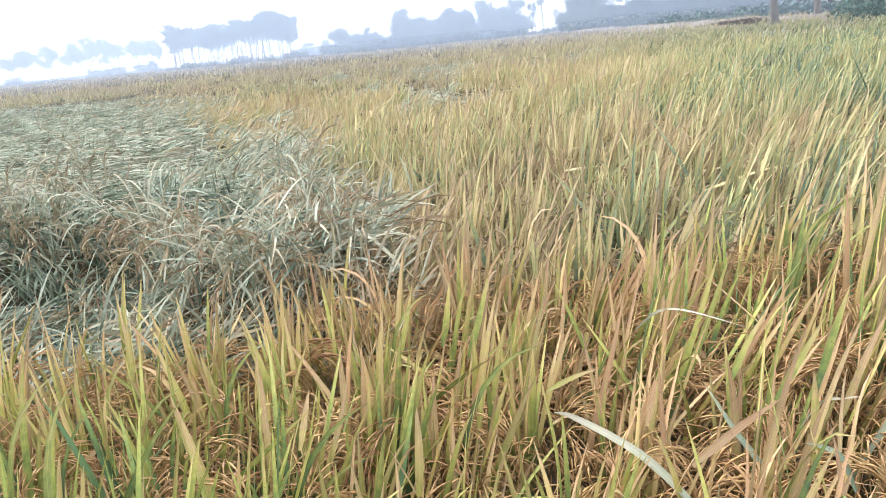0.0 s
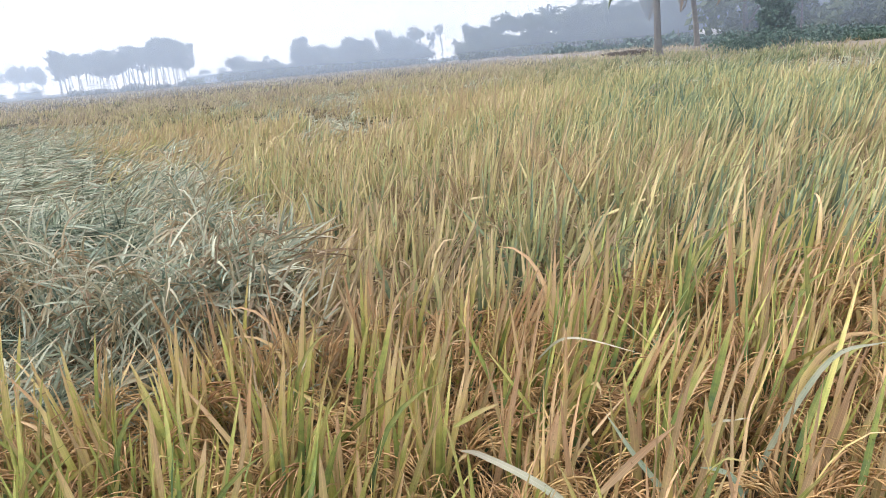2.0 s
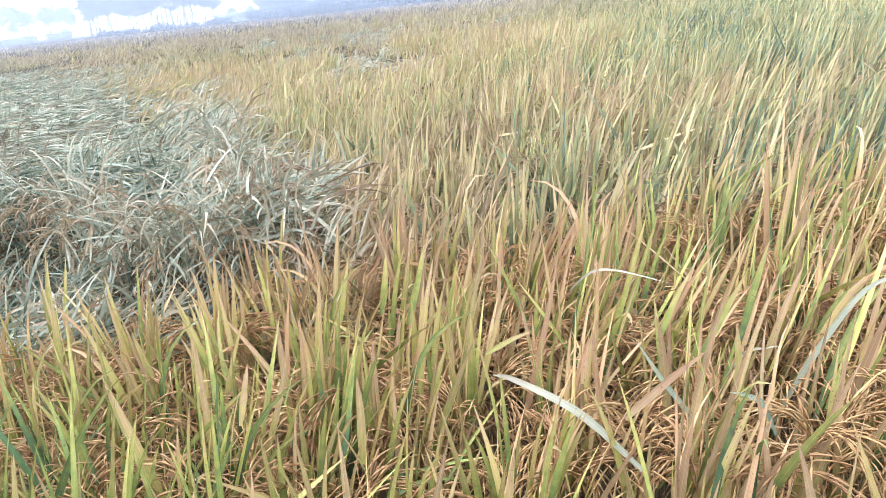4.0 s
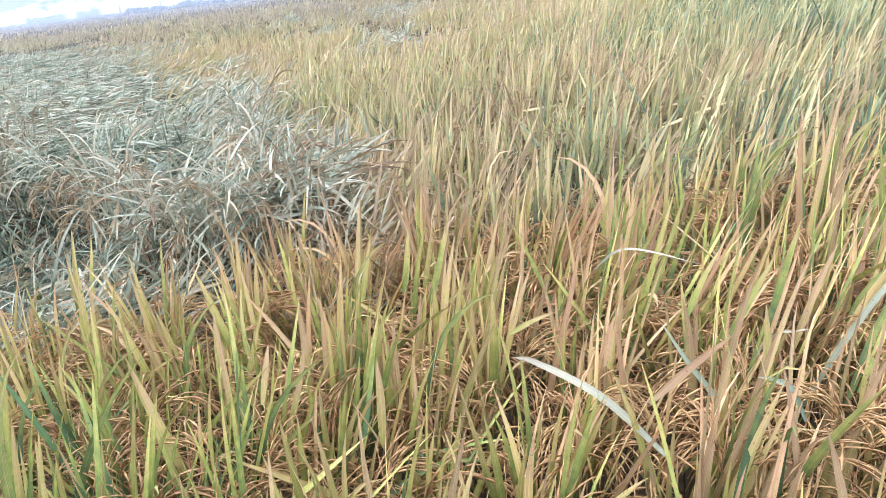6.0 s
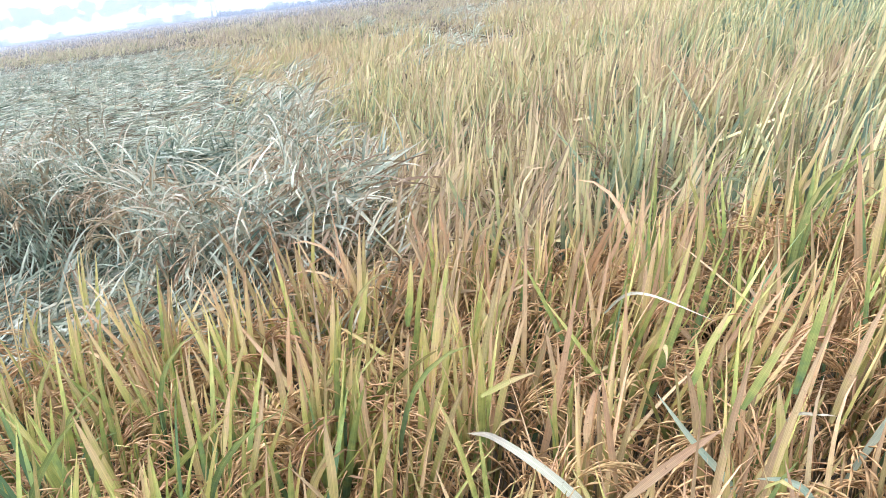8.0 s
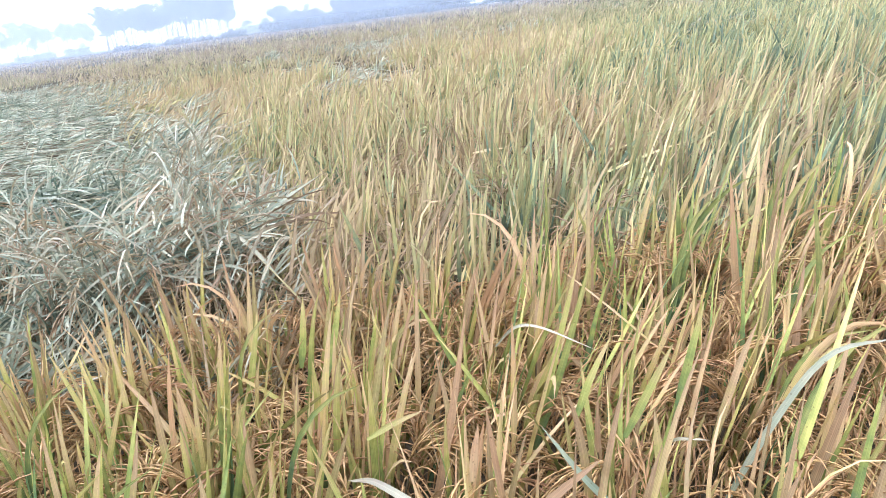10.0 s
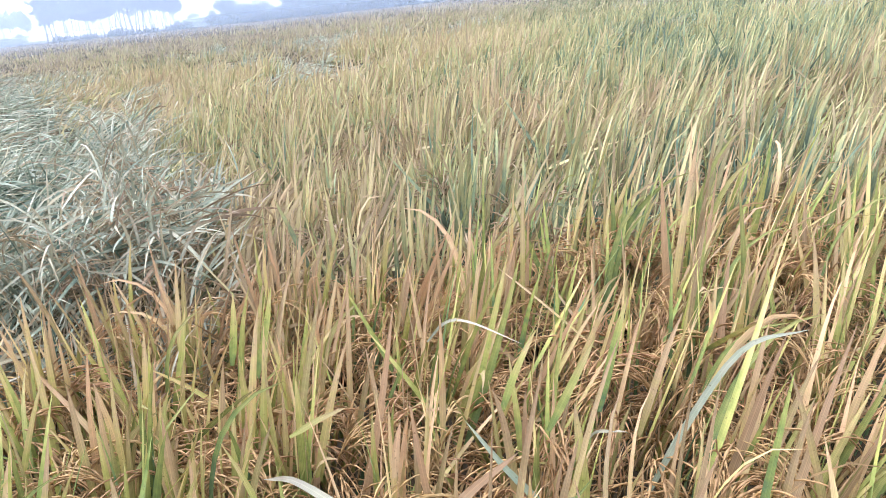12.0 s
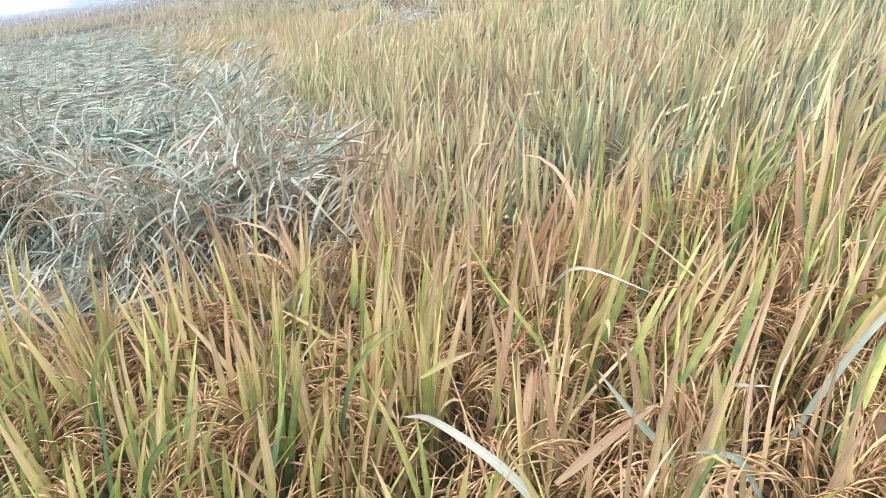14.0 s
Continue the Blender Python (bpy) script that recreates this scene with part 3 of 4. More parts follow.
def rice_plant(x, y, age, lean_way, lean, leaves, headcount, tall=1.0):
    plant = tagged(new("rice_plant"), "", "rice plant", "rice plants beside the path")
    plant.location = (x, y, 0.0)
    plant["label"] = ("ripe rice plant with straw and orange blades and drooping grain heads" if age > 0.58 else
                      "rice plant with green blades and drooping golden grain heads" if age < 0.36 else
                      "ripening rice plant with yellow-green blades and golden grain heads")
    hx, hy = math.sin(lean) * math.cos(lean_way) + rng.normal(0, 0.09), math.sin(lean) * math.sin(lean_way) + rng.normal(0, 0.09)
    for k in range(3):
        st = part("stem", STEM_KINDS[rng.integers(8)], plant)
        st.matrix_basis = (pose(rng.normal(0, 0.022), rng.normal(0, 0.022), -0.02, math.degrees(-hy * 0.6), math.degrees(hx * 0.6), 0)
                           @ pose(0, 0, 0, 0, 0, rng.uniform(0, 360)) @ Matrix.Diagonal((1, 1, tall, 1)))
    for _ in range(leaves):
        hue = rng.normal(age, 0.18)
        if x > 0.3 and rng.random() < 0.7:
            hue = rng.normal(0.16, 0.08) if rng.random() < 0.42 else rng.normal(0.74, 0.12)
        k = int(min(29, max(0, hue * 30)))
        fa, own = rng.uniform(0, 2 * math.pi), abs(rng.normal(0, radians(8)))
        if rng.random() < 0.10:
            own += rng.uniform(0.4, 0.9)
        vx, vy = math.sin(own) * math.cos(fa) + hx, math.sin(own) * math.sin(fa) + hy
        tl, az = math.asin(min(0.99, math.hypot(vx, vy))), math.atan2(vy, vx)
        foot = rng.uniform(0.34, 0.58) * tall
        lf = part("leaf", LEAF_KINDS[k][1], plant)
        lf.matrix_basis = (pose(rng.normal(0, 0.024) + vx * 0.3, rng.normal(0, 0.024) + vy * 0.3, foot, 0, 0, math.degrees(az))
                           @ pose(0, 0, 0, 0, math.degrees(tl), 0) @ pose(0, 0, 0, 0, 0, rng.uniform(-70, 70)) @ Matrix.Diagonal((1, 1, rng.uniform(0.78, 1.16) * tall, 1)))
    for _ in range(headcount):
        hd = part("panicle", HEAD_KINDS[rng.integers(8)], plant)
        hd.matrix_basis = (pose(rng.normal(0, 0.055) + 0.3 * hx, rng.normal(0, 0.055) + 0.3 * hy, rng.uniform(0.38, 0.60) * tall, 0, rng.normal(0, 10), rng.uniform(0, 360))
                           @ Matrix.Scale(rng.uniform(0.85, 1.2), 4))
    return plant


for x, y in scatter(0.55, NEAR_END, 0.20, 0.68, 0.36):
    if fallen(x, y) > 0.45 or math.hypot(x - 0.07, y - 2.42) < 0.13:
        continue
    la, lt = lean_of(x, y)
    rice_plant(x, y, 0.47 - 0.28 * greenness(x, y) + rng.normal(0, 0.08), la, lt, int(7 if x > 0.45 and y < 1.25 else rng.integers(9, 12) if x > 0.55 else rng.integers(12, 15) if x > 0.1 else rng.integers(14, 17)), int(rng.integers(9, 12) if x > 0.1 else rng.integers(8, 11)), tallness(x, y) * rng.uniform(0.95, 1.05))


# ---- fallen plants nearest the camera, one by one ----
FALLEN_KINDS = []
for k in range(24):
    arr = blades(np.zeros((1, 3)), np.zeros(1), np.array([rng.uniform(0.18, 0.40)]), np.array([rng.uniform(0.010, 0.016)]), np.array([0.0]),
                 np.array([rng.uniform(0.1, 1.0)]), np.array([rng.uniform(1.0, 2.5)]), np.array([rng.normal(0, 0.4)]),
                 np.array([0.05 + 0.85 * ((k * 7) % 24) / 23]), np.array([rng.random()]), seg=7, ribs=3, sway=np.array([rng.normal(0, 0.35)]))
    FALLEN_KINDS.append((arr[2][0, 0], mesh_from("leaf", arr[0], arr[1], M_LODGED, arr[2])))
FALLEN_KINDS.sort(key=lambda e: e[0])


LODGED_HEADS = []
for k in range(4):
    arr = panicle(90 + k, False, 8, 6)
    LODGED_HEADS.append(mesh_from("panicle", arr[0], arr[1], M_TANGRAIN, arr[2]))


def fallen_plant(x, y, fl):
    warm = 0.55 * wob(x, y, 1.3, 81.0) + 0.15 * ease((x + 1.3) / 0.8) - 0.15 + rng.normal(0, 0.14)
    tuft = rng.random() < 0.10 + 0.8 * math.exp(-((x + 1.2) ** 2 / 0.05 + (y - 2.85) ** 2 / 0.04))
    plant = tagged(new("fallen_rice_plant"), "fallen tan rice plant leaning over its neighbours" if tuft or fl < 0.4 else
                   "rice plant beaten flat, with pale grey-green blades", "rice plant", "fallen rice plants")
    plant.location = (x, y, 0)
    way, rise = over_the_edge(x, y, flow(x, y) + rng.normal(0, 0.5)), mound(x, y) + rng.normal(0, 0.05)
    bent = part("stem", STEM_KINDS[rng.integers(8)], plant)
    bent.matrix_basis = pose(-0.25 * math.cos(way), -0.25 * math.sin(way), 0, 0, 0, math.degrees(way)) @ pose(0, 0, 0, 0, 40, 0)
    for _ in range(1 if x < -0.9 else 2):
        hd = part("panicle", LODGED_HEADS[rng.integers(4)], plant, "tan grain head")
        hd.matrix_basis = pose(rng.normal(0, 0.07), rng.normal(0, 0.07), rise + rng.uniform(-0.14, 0.02), rng.normal(0, 12), rng.uniform(10, 60), math.degrees(way + rng.normal(0, 0.9)))
    for _ in range(10):
        tan = rng.random() < 0.10 + 0.3 * (1 - fl) + 0.5 * warm + (0.5 if tuft else 0)
        k = int(min(23, max(0, rng.normal((0.74 if tan else 0.28) + 0.25 * warm, 0.09) * 24)))
        up = rng.random() < (0.5 if tuft else 0.06)
        tilt = rng.uniform(0.2, 0.7) if up else rng.uniform(1.0, 1.6) - 0.45 * (1 - fl) + 0.7 * fall_of(x, y, way)
        lf = part("leaf", FALLEN_KINDS[k][1], plant)
        lf.matrix_basis = (pose(rng.normal(0, 0.06), rng.normal(0, 0.06), rise + rng.uniform(-0.15, 0.05) + 0.12 * (1 - fl), 0, 0,
                                math.degrees(way + rng.normal(0, 0.35) + (math.pi if rng.random() < 0.08 else 0)))
                           @ pose(0, 0, 0, 0, math.degrees(tilt), 0) @ pose(0, 0, 0, 0, 0, rng.normal(0, 45)) @ Matrix.Scale(rng.uniform(0.8, 1.1), 4))
    return plant


for x, y in places:
    if y <= LODGED_NEAR and -3.1 < x and fallen(x, y) > 0.18:
        fallen_plant(x, y, fallen(x, y))

DROOP_KINDS = []
for k in range(14):
    arr = blades(np.zeros((1, 3)), np.zeros(1), np.array([rng.uniform(0.32, 0.52)]), np.array([rng.uniform(0.008, 0.013)]), np.array([0.0]),
                 np.array([rng.uniform(1.5, 2.5)]), np.array([rng.uniform(1.1, 2.0)]), np.array([rng.normal(0, 0.3)]),
                 np.array([0.20 + 0.65 * k / 13]), np.array([rng.random()]), seg=8, ribs=3, sway=np.array([rng.normal(0, 0.4)]))
    DROOP_KINDS.append(mesh_from("leaf", arr[0], arr[1], M_LODGED, arr[2]))


def tussock(x, y, high, warm, count=26):
    """A clump still half up, its leaves arching over and hanging down all round."""
    plant = tagged(new("arching_rice_plant"), "half-fallen rice clump with drooping tan and green leaves", "rice plant", "fallen rice plants")
    plant.location = (x, y, 0)
    for _ in range(3):
        st = part("stem", STEM_KINDS[rng.integers(8)], plant)
        st.matrix_basis = pose(rng.normal(0, 0.05), rng.normal(0, 0.05), 0, rng.normal(0, 8), rng.normal(0, 8), rng.uniform(0, 360))
    for _ in range(6):
        hd = part("panicle", LODGED_HEADS[rng.integers(4)], plant, "tan grain head")
        hd.matrix_basis = pose(rng.normal(0, 0.09), rng.normal(0, 0.07) - 0.04, high * rng.uniform(0.65, 0.98), 0, rng.uniform(0, 40), rng.uniform(0, 360))
    for _ in range(count):
        k = int(min(13, max(0, rng.normal(warm, 0.22) * 14)))
        lf = part("leaf", DROOP_KINDS[k], plant)
        lf.matrix_basis = (pose(rng.normal(0, 0.09), rng.normal(0, 0.08), high * rng.uniform(0.72, 1.0), 0, 0, rng.uniform(0, 360) if rng.random() < 0.4 else rng.normal(-90, 45))
                           @ pose(0, 0, 0, 0, rng.uniform(5, 45), 0) @ pose(0, 0, 0, 0, 0, rng.normal(0, 35)) @ Matrix.Scale(rng.uniform(0.8, 1.1), 4))


for x, y, high, warm in ((-2.95, 4.1, 0.66, 0.35), (-2.70, 4.15, 0.68, 0.6), (-2.95, 4.7, 0.66, 0.75), (-2.55, 4.3, 0.62, 0.7), (-2.85, 5.1, 0.66, 0.7), (-2.7, 5.2, 0.70, 0.6),
                         (-2.3, 4.2, 0.60, 0.45), (-2.0, 4.1, 0.62, 0.25), (-1.75, 3.95, 0.58, 0.35), (-1.42, 3.35, 0.68, 0.75), (-1.25, 3.2, 0.66, 0.8), (-1.0, 3.05, 0.62, 0.65), (-0.82, 2.95, 0.58, 0.6),
                         (-0.95, 4.7, 0.72, 0.7), (-0.85, 3.95, 0.68, 0.6), (-0.6, 3.45, 0.64, 0.45)):
    tussock(x, y, 1.24 * high, warm, 32)

# ---- single leaves that stand out ----
PLANTS = [o for o in scene.objects if o.name.startswith("rice_plant")]


def blade_between(foot, through_point, tip, width, age, mat):
    """One bowed leaf of the nearest plant, through three places."""
    a, b, c = Vector(foot), Vector(through_point), Vector(tip)
    host = min(PLANTS, key=lambda o: (o.location.xy - a.xy).length)
    knots = [a, b, c]
    if mat is M_DRY:
        knots.insert(0, a + (a - b) * 0.9 - Vector((0, 0, 0.05)))
    knots = [knots[0] * 2 - knots[1]] + knots + [knots[-1] * 2 - knots[-2]]
    spans, n = len(knots) - 3, 14
    vs, leaf = [], []
    for k in range(n + 1):
        u = k / n
        i = min(spans - 1, int(u * spans))
        q = u * spans - i
        k0, k1, k2, k3 = knots[i:i + 4]
        p = (k1 * 2 + (k2 - k0) * q + (k0 * 2 - k1 * 5 + k2 * 4 - k3) * q ** 2 + (k1 * 3 - k0 - k2 * 3 + k3) * q ** 3) / 2 - host.location
        tan = ((k2 - k0) + (k0 * 2 - k1 * 5 + k2 * 4 - k3) * (2 * q) + (k1 * 3 - k0 - k2 * 3 + k3) * (3 * q * q)).normalized()
        side = tan.cross(Vector((0.25 * math.sin(age * 40), -1, 0.55))).normalized()
        up = side.cross(tan)
        w = (0.36 if mat is M_DRY else 0.5) * width * min(1.0, 0.5 + 2.0 * u) * max(0.02, 1 - u ** 2.6) ** 0.8
        for x in (-1, 0, 1):
            vs.append(p + side * w * x + up * w * (0.3 if x else 0.0))
            leaf.append((age - 0.03, u, 0.45 + 0.4 * math.sin(age * 90 + width * 3000) ** 2, (x + 1) / 2))
    fs = [(3 * k + j, 3 * k + j + 1, 3 * k + j + 4, 3 * k + j + 3) for k in range(n) for j in range(2)]
    part("leaf", mesh_from("leaf", [tuple(p) for p in vs], fs, mat, leaf), host, "dry bleached leaf" if mat is M_DRY else "")


blade_between((-1.202, 2.452, -0.029), (-1.215, 2.450, 0.426), (-1.140, 2.460, 0.800), 0.0328, .28, M_BLADE)
blade_between((-1.070, 2.076, 0.508), (-1.055, 2.078, 0.640), (-1.040, 2.080, 0.760), 0.0232, .35, M_BLADE)
blade_between((-0.631, 1.487, 0.469), (-0.660, 1.483, 0.640), (-0.680, 1.480, 0.800), 0.0213, .62, M_BLADE)
blade_between((-0.593, 1.755, 0.246), (-0.578, 1.758, 0.529), (-0.560, 1.760, 0.770), 0.0207, .58, M_BLADE)
blade_between((-0.382, 1.486, 0.508), (-0.322, 1.494, 0.659), (-0.280, 1.500, 0.800), 0.0150, .62, M_BLADE)
blade_between((-0.351, 1.748, 0.473), (-0.345, 1.749, 0.636), (-0.340, 1.750, 0.770), 0.0202, .62, M_BLADE)
blade_between((-0.317, 1.735, 0.332), (-0.298, 1.738, 0.560), (-0.280, 1.740, 0.770), 0.0187, .66, M_BLADE)
blade_between((-0.001, 1.818, 0.235), (0.003, 1.819, 0.510), (0.010, 1.820, 0.740), 0.0316, .38, M_BLADE)
blade_between((0.116, 1.645, 0.315), (0.137, 1.648, 0.549), (0.150, 1.650, 0.760), 0.0283, .22, M_BLADE)
blade_between((-0.310, 2.022, 0.376), (-0.280, 2.026, 0.581), (-0.250, 2.030, 0.760), 0.0216, .48, M_BLADE)
blade_between((-0.263, 2.137, 0.445), (-0.210, 2.144, 0.608), (-0.170, 2.150, 0.760), 0.0211, .40, M_BLADE)
blade_between((-0.091, 2.194, 0.544), (-0.068, 2.198, 0.647), (-0.050, 2.200, 0.760), 0.0231, .40, M_BLADE)
blade_between((-0.266, 1.763, 0.476), (-0.278, 1.762, 0.625), (-0.290, 1.760, 0.760), 0.0190, .64, M_BLADE)
blade_between((-0.105, 1.528, 0.504), (-0.100, 1.529, 0.654), (-0.090, 1.530, 0.780), 0.0175, .78, M_BLADE)
blade_between((-0.135, 1.318, 0.595), (-0.124, 1.319, 0.706), (-0.120, 1.320, 0.800), 0.0192, .55, M_BLADE)
blade_between((-0.010, 2.089, 0.545), (0.035, 2.095, 0.676), (0.070, 2.100, 0.800), 0.0217, .30, M_BLADE)
blade_between((0.225, 1.590, 0.368), (0.310, 1.602, 0.656), (0.370, 1.610, 0.900), 0.0183, .97, M_BLADE)
blade_between((0.226, 1.893, 0.430), (0.255, 1.897, 0.678), (0.280, 1.900, 0.900), 0.0150, .80, M_BLADE)
blade_between((0.282, 1.127, 0.770), (0.185, 1.221, 0.800), (0.140, 1.200, 0.830), 0.0214, .65, M_DRY)
blade_between((0.155, 1.406, 0.767), (0.210, 1.413, 0.789), (0.260, 1.420, 0.800), 0.0115, .52, M_BLADE)
blade_between((0.486, 1.735, 0.427), (0.592, 1.749, 0.691), (0.670, 1.760, 0.920), 0.0190, .24, M_BLADE)
blade_between((0.518, 1.743, 0.534), (0.584, 1.752, 0.740), (0.640, 1.760, 0.920), 0.0183, .35, M_BLADE)
blade_between((0.595, 1.349, 0.560), (0.520, 1.338, 0.682), (0.460, 1.330, 0.790), 0.0221, .05, M_DRY)
blade_between((0.350, 1.069, 0.783), (0.430, 1.080, 0.840), (0.500, 1.090, 0.880), 0.0150, 1.0, M_BLADE)
blade_between((0.632, 1.222, 0.648), (0.627, 1.221, 0.756), (0.620, 1.220, 0.860), 0.0195, .58, M_BLADE)
blade_between((0.663, 1.276, 0.760), (0.683, 1.232, 0.790), (0.690, 1.180, 0.820), 0.0091, .50, M_DRY)
blade_between((0.623, 1.118, 0.740), (0.586, 1.110, 0.770), (0.540, 1.080, 0.800), 0.0154, .00, M_DRY)
blade_between((0.605, 1.337, 0.739), (0.655, 1.344, 0.824), (0.700, 1.350, 0.900), 0.0157, .45, M_BLADE)
blade_between((0.719, 1.402, 0.718), (0.750, 1.406, 0.838), (0.780, 1.410, 0.940), 0.0170, .28, M_BLADE)
blade_between((0.485, 1.758, 0.780), (0.530, 1.676, 0.810), (0.600, 1.480, 0.840), 0.0104, .70, M_DRY)
blade_between((0.329, 1.277, 0.739), (0.338, 1.278, 0.794), (0.350, 1.280, 0.840), 0.0139, .95, M_BLADE)
blade_between((0.385, 1.342, 0.588), (0.376, 1.341, 0.723), (0.370, 1.340, 0.840), 0.0125, .95, M_BLADE)
blade_between((0.435, 1.587, 0.568), (0.450, 1.589, 0.736), (0.460, 1.590, 0.880), 0.0146, .85, M_BLADE)
blade_between((0.532, 1.399, 0.745), (0.568, 1.404, 0.828), (0.610, 1.410, 0.900), 0.0146, .40, M_BLADE)
blade_between((-0.359, 3.050, 0.680), (-0.486, 3.240, 0.710), (-0.520, 3.110, 0.740), 0.0212, .60, M_DRY)
blade_between((-0.425, 1.531, 0.600), (-0.405, 1.554, 0.680), (-0.390, 1.570, 0.740), 0.0160, .78, M_BLADE)
blade_between((1.205, 2.179, 0.444), (1.190, 2.180, 0.700), (1.180, 2.180, 0.960), 0.0282, .97, M_BLADE)
blade_between((0.863, 1.340, 0.707), (0.963, 1.336, 0.840), (1.080, 1.330, 0.860), 0.0194, .45, M_DRY)
blade_between((1.482, 2.418, 0.202), (1.581, 2.413, 0.562), (1.650, 2.410, 0.900), 0.0318, .30, M_BLADE)
blade_between((-0.589, 1.413, 0.493), (-0.616, 1.411, 0.656), (-0.640, 1.410, 0.800), 0.0238, .62, M_BLADE)
blade_between((-1.317, 2.556, -0.012), (-1.302, 2.557, 0.474), (-1.250, 2.560, 0.800), 0.0307, .30, M_BLADE)
blade_between((-0.522, 1.579, 0.350), (-0.512, 1.579, 0.590), (-0.500, 1.580, 0.800), 0.0215, .60, M_BLADE)


# ---- trees and far things ----
def polar(az, d, z=0.0):
    return (d * math.sin(radians(az)), d * math.cos(radians(az)), z)


def tube(path, radii, sides=7, mat=None, name="trunk"):
    vs, fs = [], []
    for (x, y, z), r in zip(path, radii):
        for c in range(sides):
            an = 2 * math.pi * c / sides
            vs.append((x + r * math.cos(an), y + r * math.sin(an), z))
    for j in range(len(path) - 1):
        for c in range(sides):
            d = (c + 1) % sides
            fs.append((j * sides + c, j * sides + d, (j + 1) * sides + d, (j + 1) * sides + c))
    return mesh_from(name, vs, fs, mat or M_BARK)


def fan_leaf(r, radius):
    """One stiff fan of a palmyra palm, opening along +x."""
    vs, fs = [(0, 0, 0)], []
    n = 14
    for k in range(n + 1):
        an = radians(-125 + 250 * k / n)
        rad = radius * (1.0 if k % 2 else 0.78) * r.uniform(0.92, 1.05)
        vs.append((0.25 * radius + rad * math.cos(an) * 0.9, rad * math.sin(an), 0.12 * radius * (1 if k % 2 else -1) - 0.25 * rad * abs(math.sin(an))))
    for k in range(n):
        fs.append((0, k + 1, k + 2))
    return np.array(vs), np.array(fs)


def palmyra(seed, height, crown=1.9):
    r = np.random.default_rng(seed)
    tree = tagged(new("palmyra_palm"), "tall thin palm with a round dark head of fan leaves", "palm tree", "palms beyond the field")
    bx, by = r.normal(0, 0.35, 2)
    zs = np.linspace(0, height, 9)
    path = [(bx * (z / height) ** 2, by * (z / height) ** 2, z) for z in zs]
    part("trunk", tube(path, [0.24 if k == 0 else 0.18 - 0.05 * k / 8 for k in range(9)], 8, M_TRUNK), tree)
    vs, fs, k = [], [], 0
    for j in range(26):
        el, an = math.asin(r.uniform(-0.75, 1.0)), r.uniform(0, 2 * math.pi)
        v, f = fan_leaf(r, crown * r.uniform(0.34, 0.66))
        m = pose(bx, by, height, 0, 0, math.degrees(an)) @ pose(0, 0, 0, 0, -math.degrees(el), 0) @ pose(crown * r.uniform(0.3, 0.72), 0, 0, r.uniform(-50, 50), 0, 0)
        vs.append(np.array([m @ Vector(p) for p in v]))
        fs.append(f + k)
        k += len(v)
    part("crown", mesh_from("palmyra_crown", np.concatenate(vs), np.concatenate(fs), M_PALM, None, False), tree)
    return tree


def clumps(r, centre, size, count, leaf):
    """Leafy clumps: bent diamond leaves through an uneven cloud."""
    d = r.normal(0, 1, (count, 3))
    d /= np.linalg.norm(d, axis=1)[:, None]
    p = d * (r.random(count) ** 0.45)[:, None] * np.array(size) + np.array(centre)
    a = r.normal(0, 1, (count, 3))
    b = np.cross(a, r.normal(0, 1, (count, 3)))
    a /= np.linalg.norm(a, axis=1)[:, None]
    b /= np.linalg.norm(b, axis=1)[:, None]
    s = leaf * r.uniform(0.6, 1.3, (count, 1))
    v = np.stack([p - a * s, p + b * s * 0.55, p + a * s, p - b * s * 0.55 + np.cross(a, b) * s * 0.3], 1).reshape(-1, 3)
    return v, np.arange(count * 4).reshape(-1, 4)


def broadleaf(seed, height, spread, leaves=900, low=0.25, mat=None, leaf=0.32, label="leafy tree with an uneven dark crown, greyed by haze"):
    r = np.random.default_rng(seed)
    tree = tagged(new("broadleaf_tree"), label, "tree", "trees beyond the field")
    lean = r.normal(0, 0.3, 2)
    path = [(lean[0] * u, lean[1] * u, height * 0.7 * u) for u in np.linspace(0, 1, 6)]
    part("trunk", tube(path, [0.022 * height * (1.3 - u) for u in np.linspace(0, 1, 6)], 8), tree)
    vs, fs, k = [], [], 0
    lobes = 9
    for j in range(lobes):
        an, up = j * 2.4 + r.uniform(-0.4, 0.4), low + (0.95 - low) * r.random()
        rad = spread * 0.55 * math.sin(math.pi * min(0.93, max(0.12, (up - low) / (1 - low) * 0.8 + 0.15)))
        c = (rad * math.cos(an) + lean[0] * up, rad * math.sin(an) + lean[1] * up, height * up)
        s = spread * r.uniform(0.24, 0.40)
        v, f = clumps(r, c, (s, s, s * 0.75), leaves // lobes, leaf)
        vs.append(v)
        fs.append(f + k)
        k += len(v)
        if j % 5:
            continue
        limb = [(lean[0] * up * 0.6, lean[1] * up * 0.6, height * max(0.18, up - 0.28)), ((c[0] + lean[0] * up) / 2, (c[1] + lean[1] * up) / 2, height * (up - 0.1)), c]
        part("limb", tube(limb, [0.010 * height, 0.007 * height, 0.003 * height], 5), tree)
    part("crown", mesh_from("crown", np.concatenate(vs), np.concatenate(fs), mat or M_CROWN, None, False), tree)
    return tree


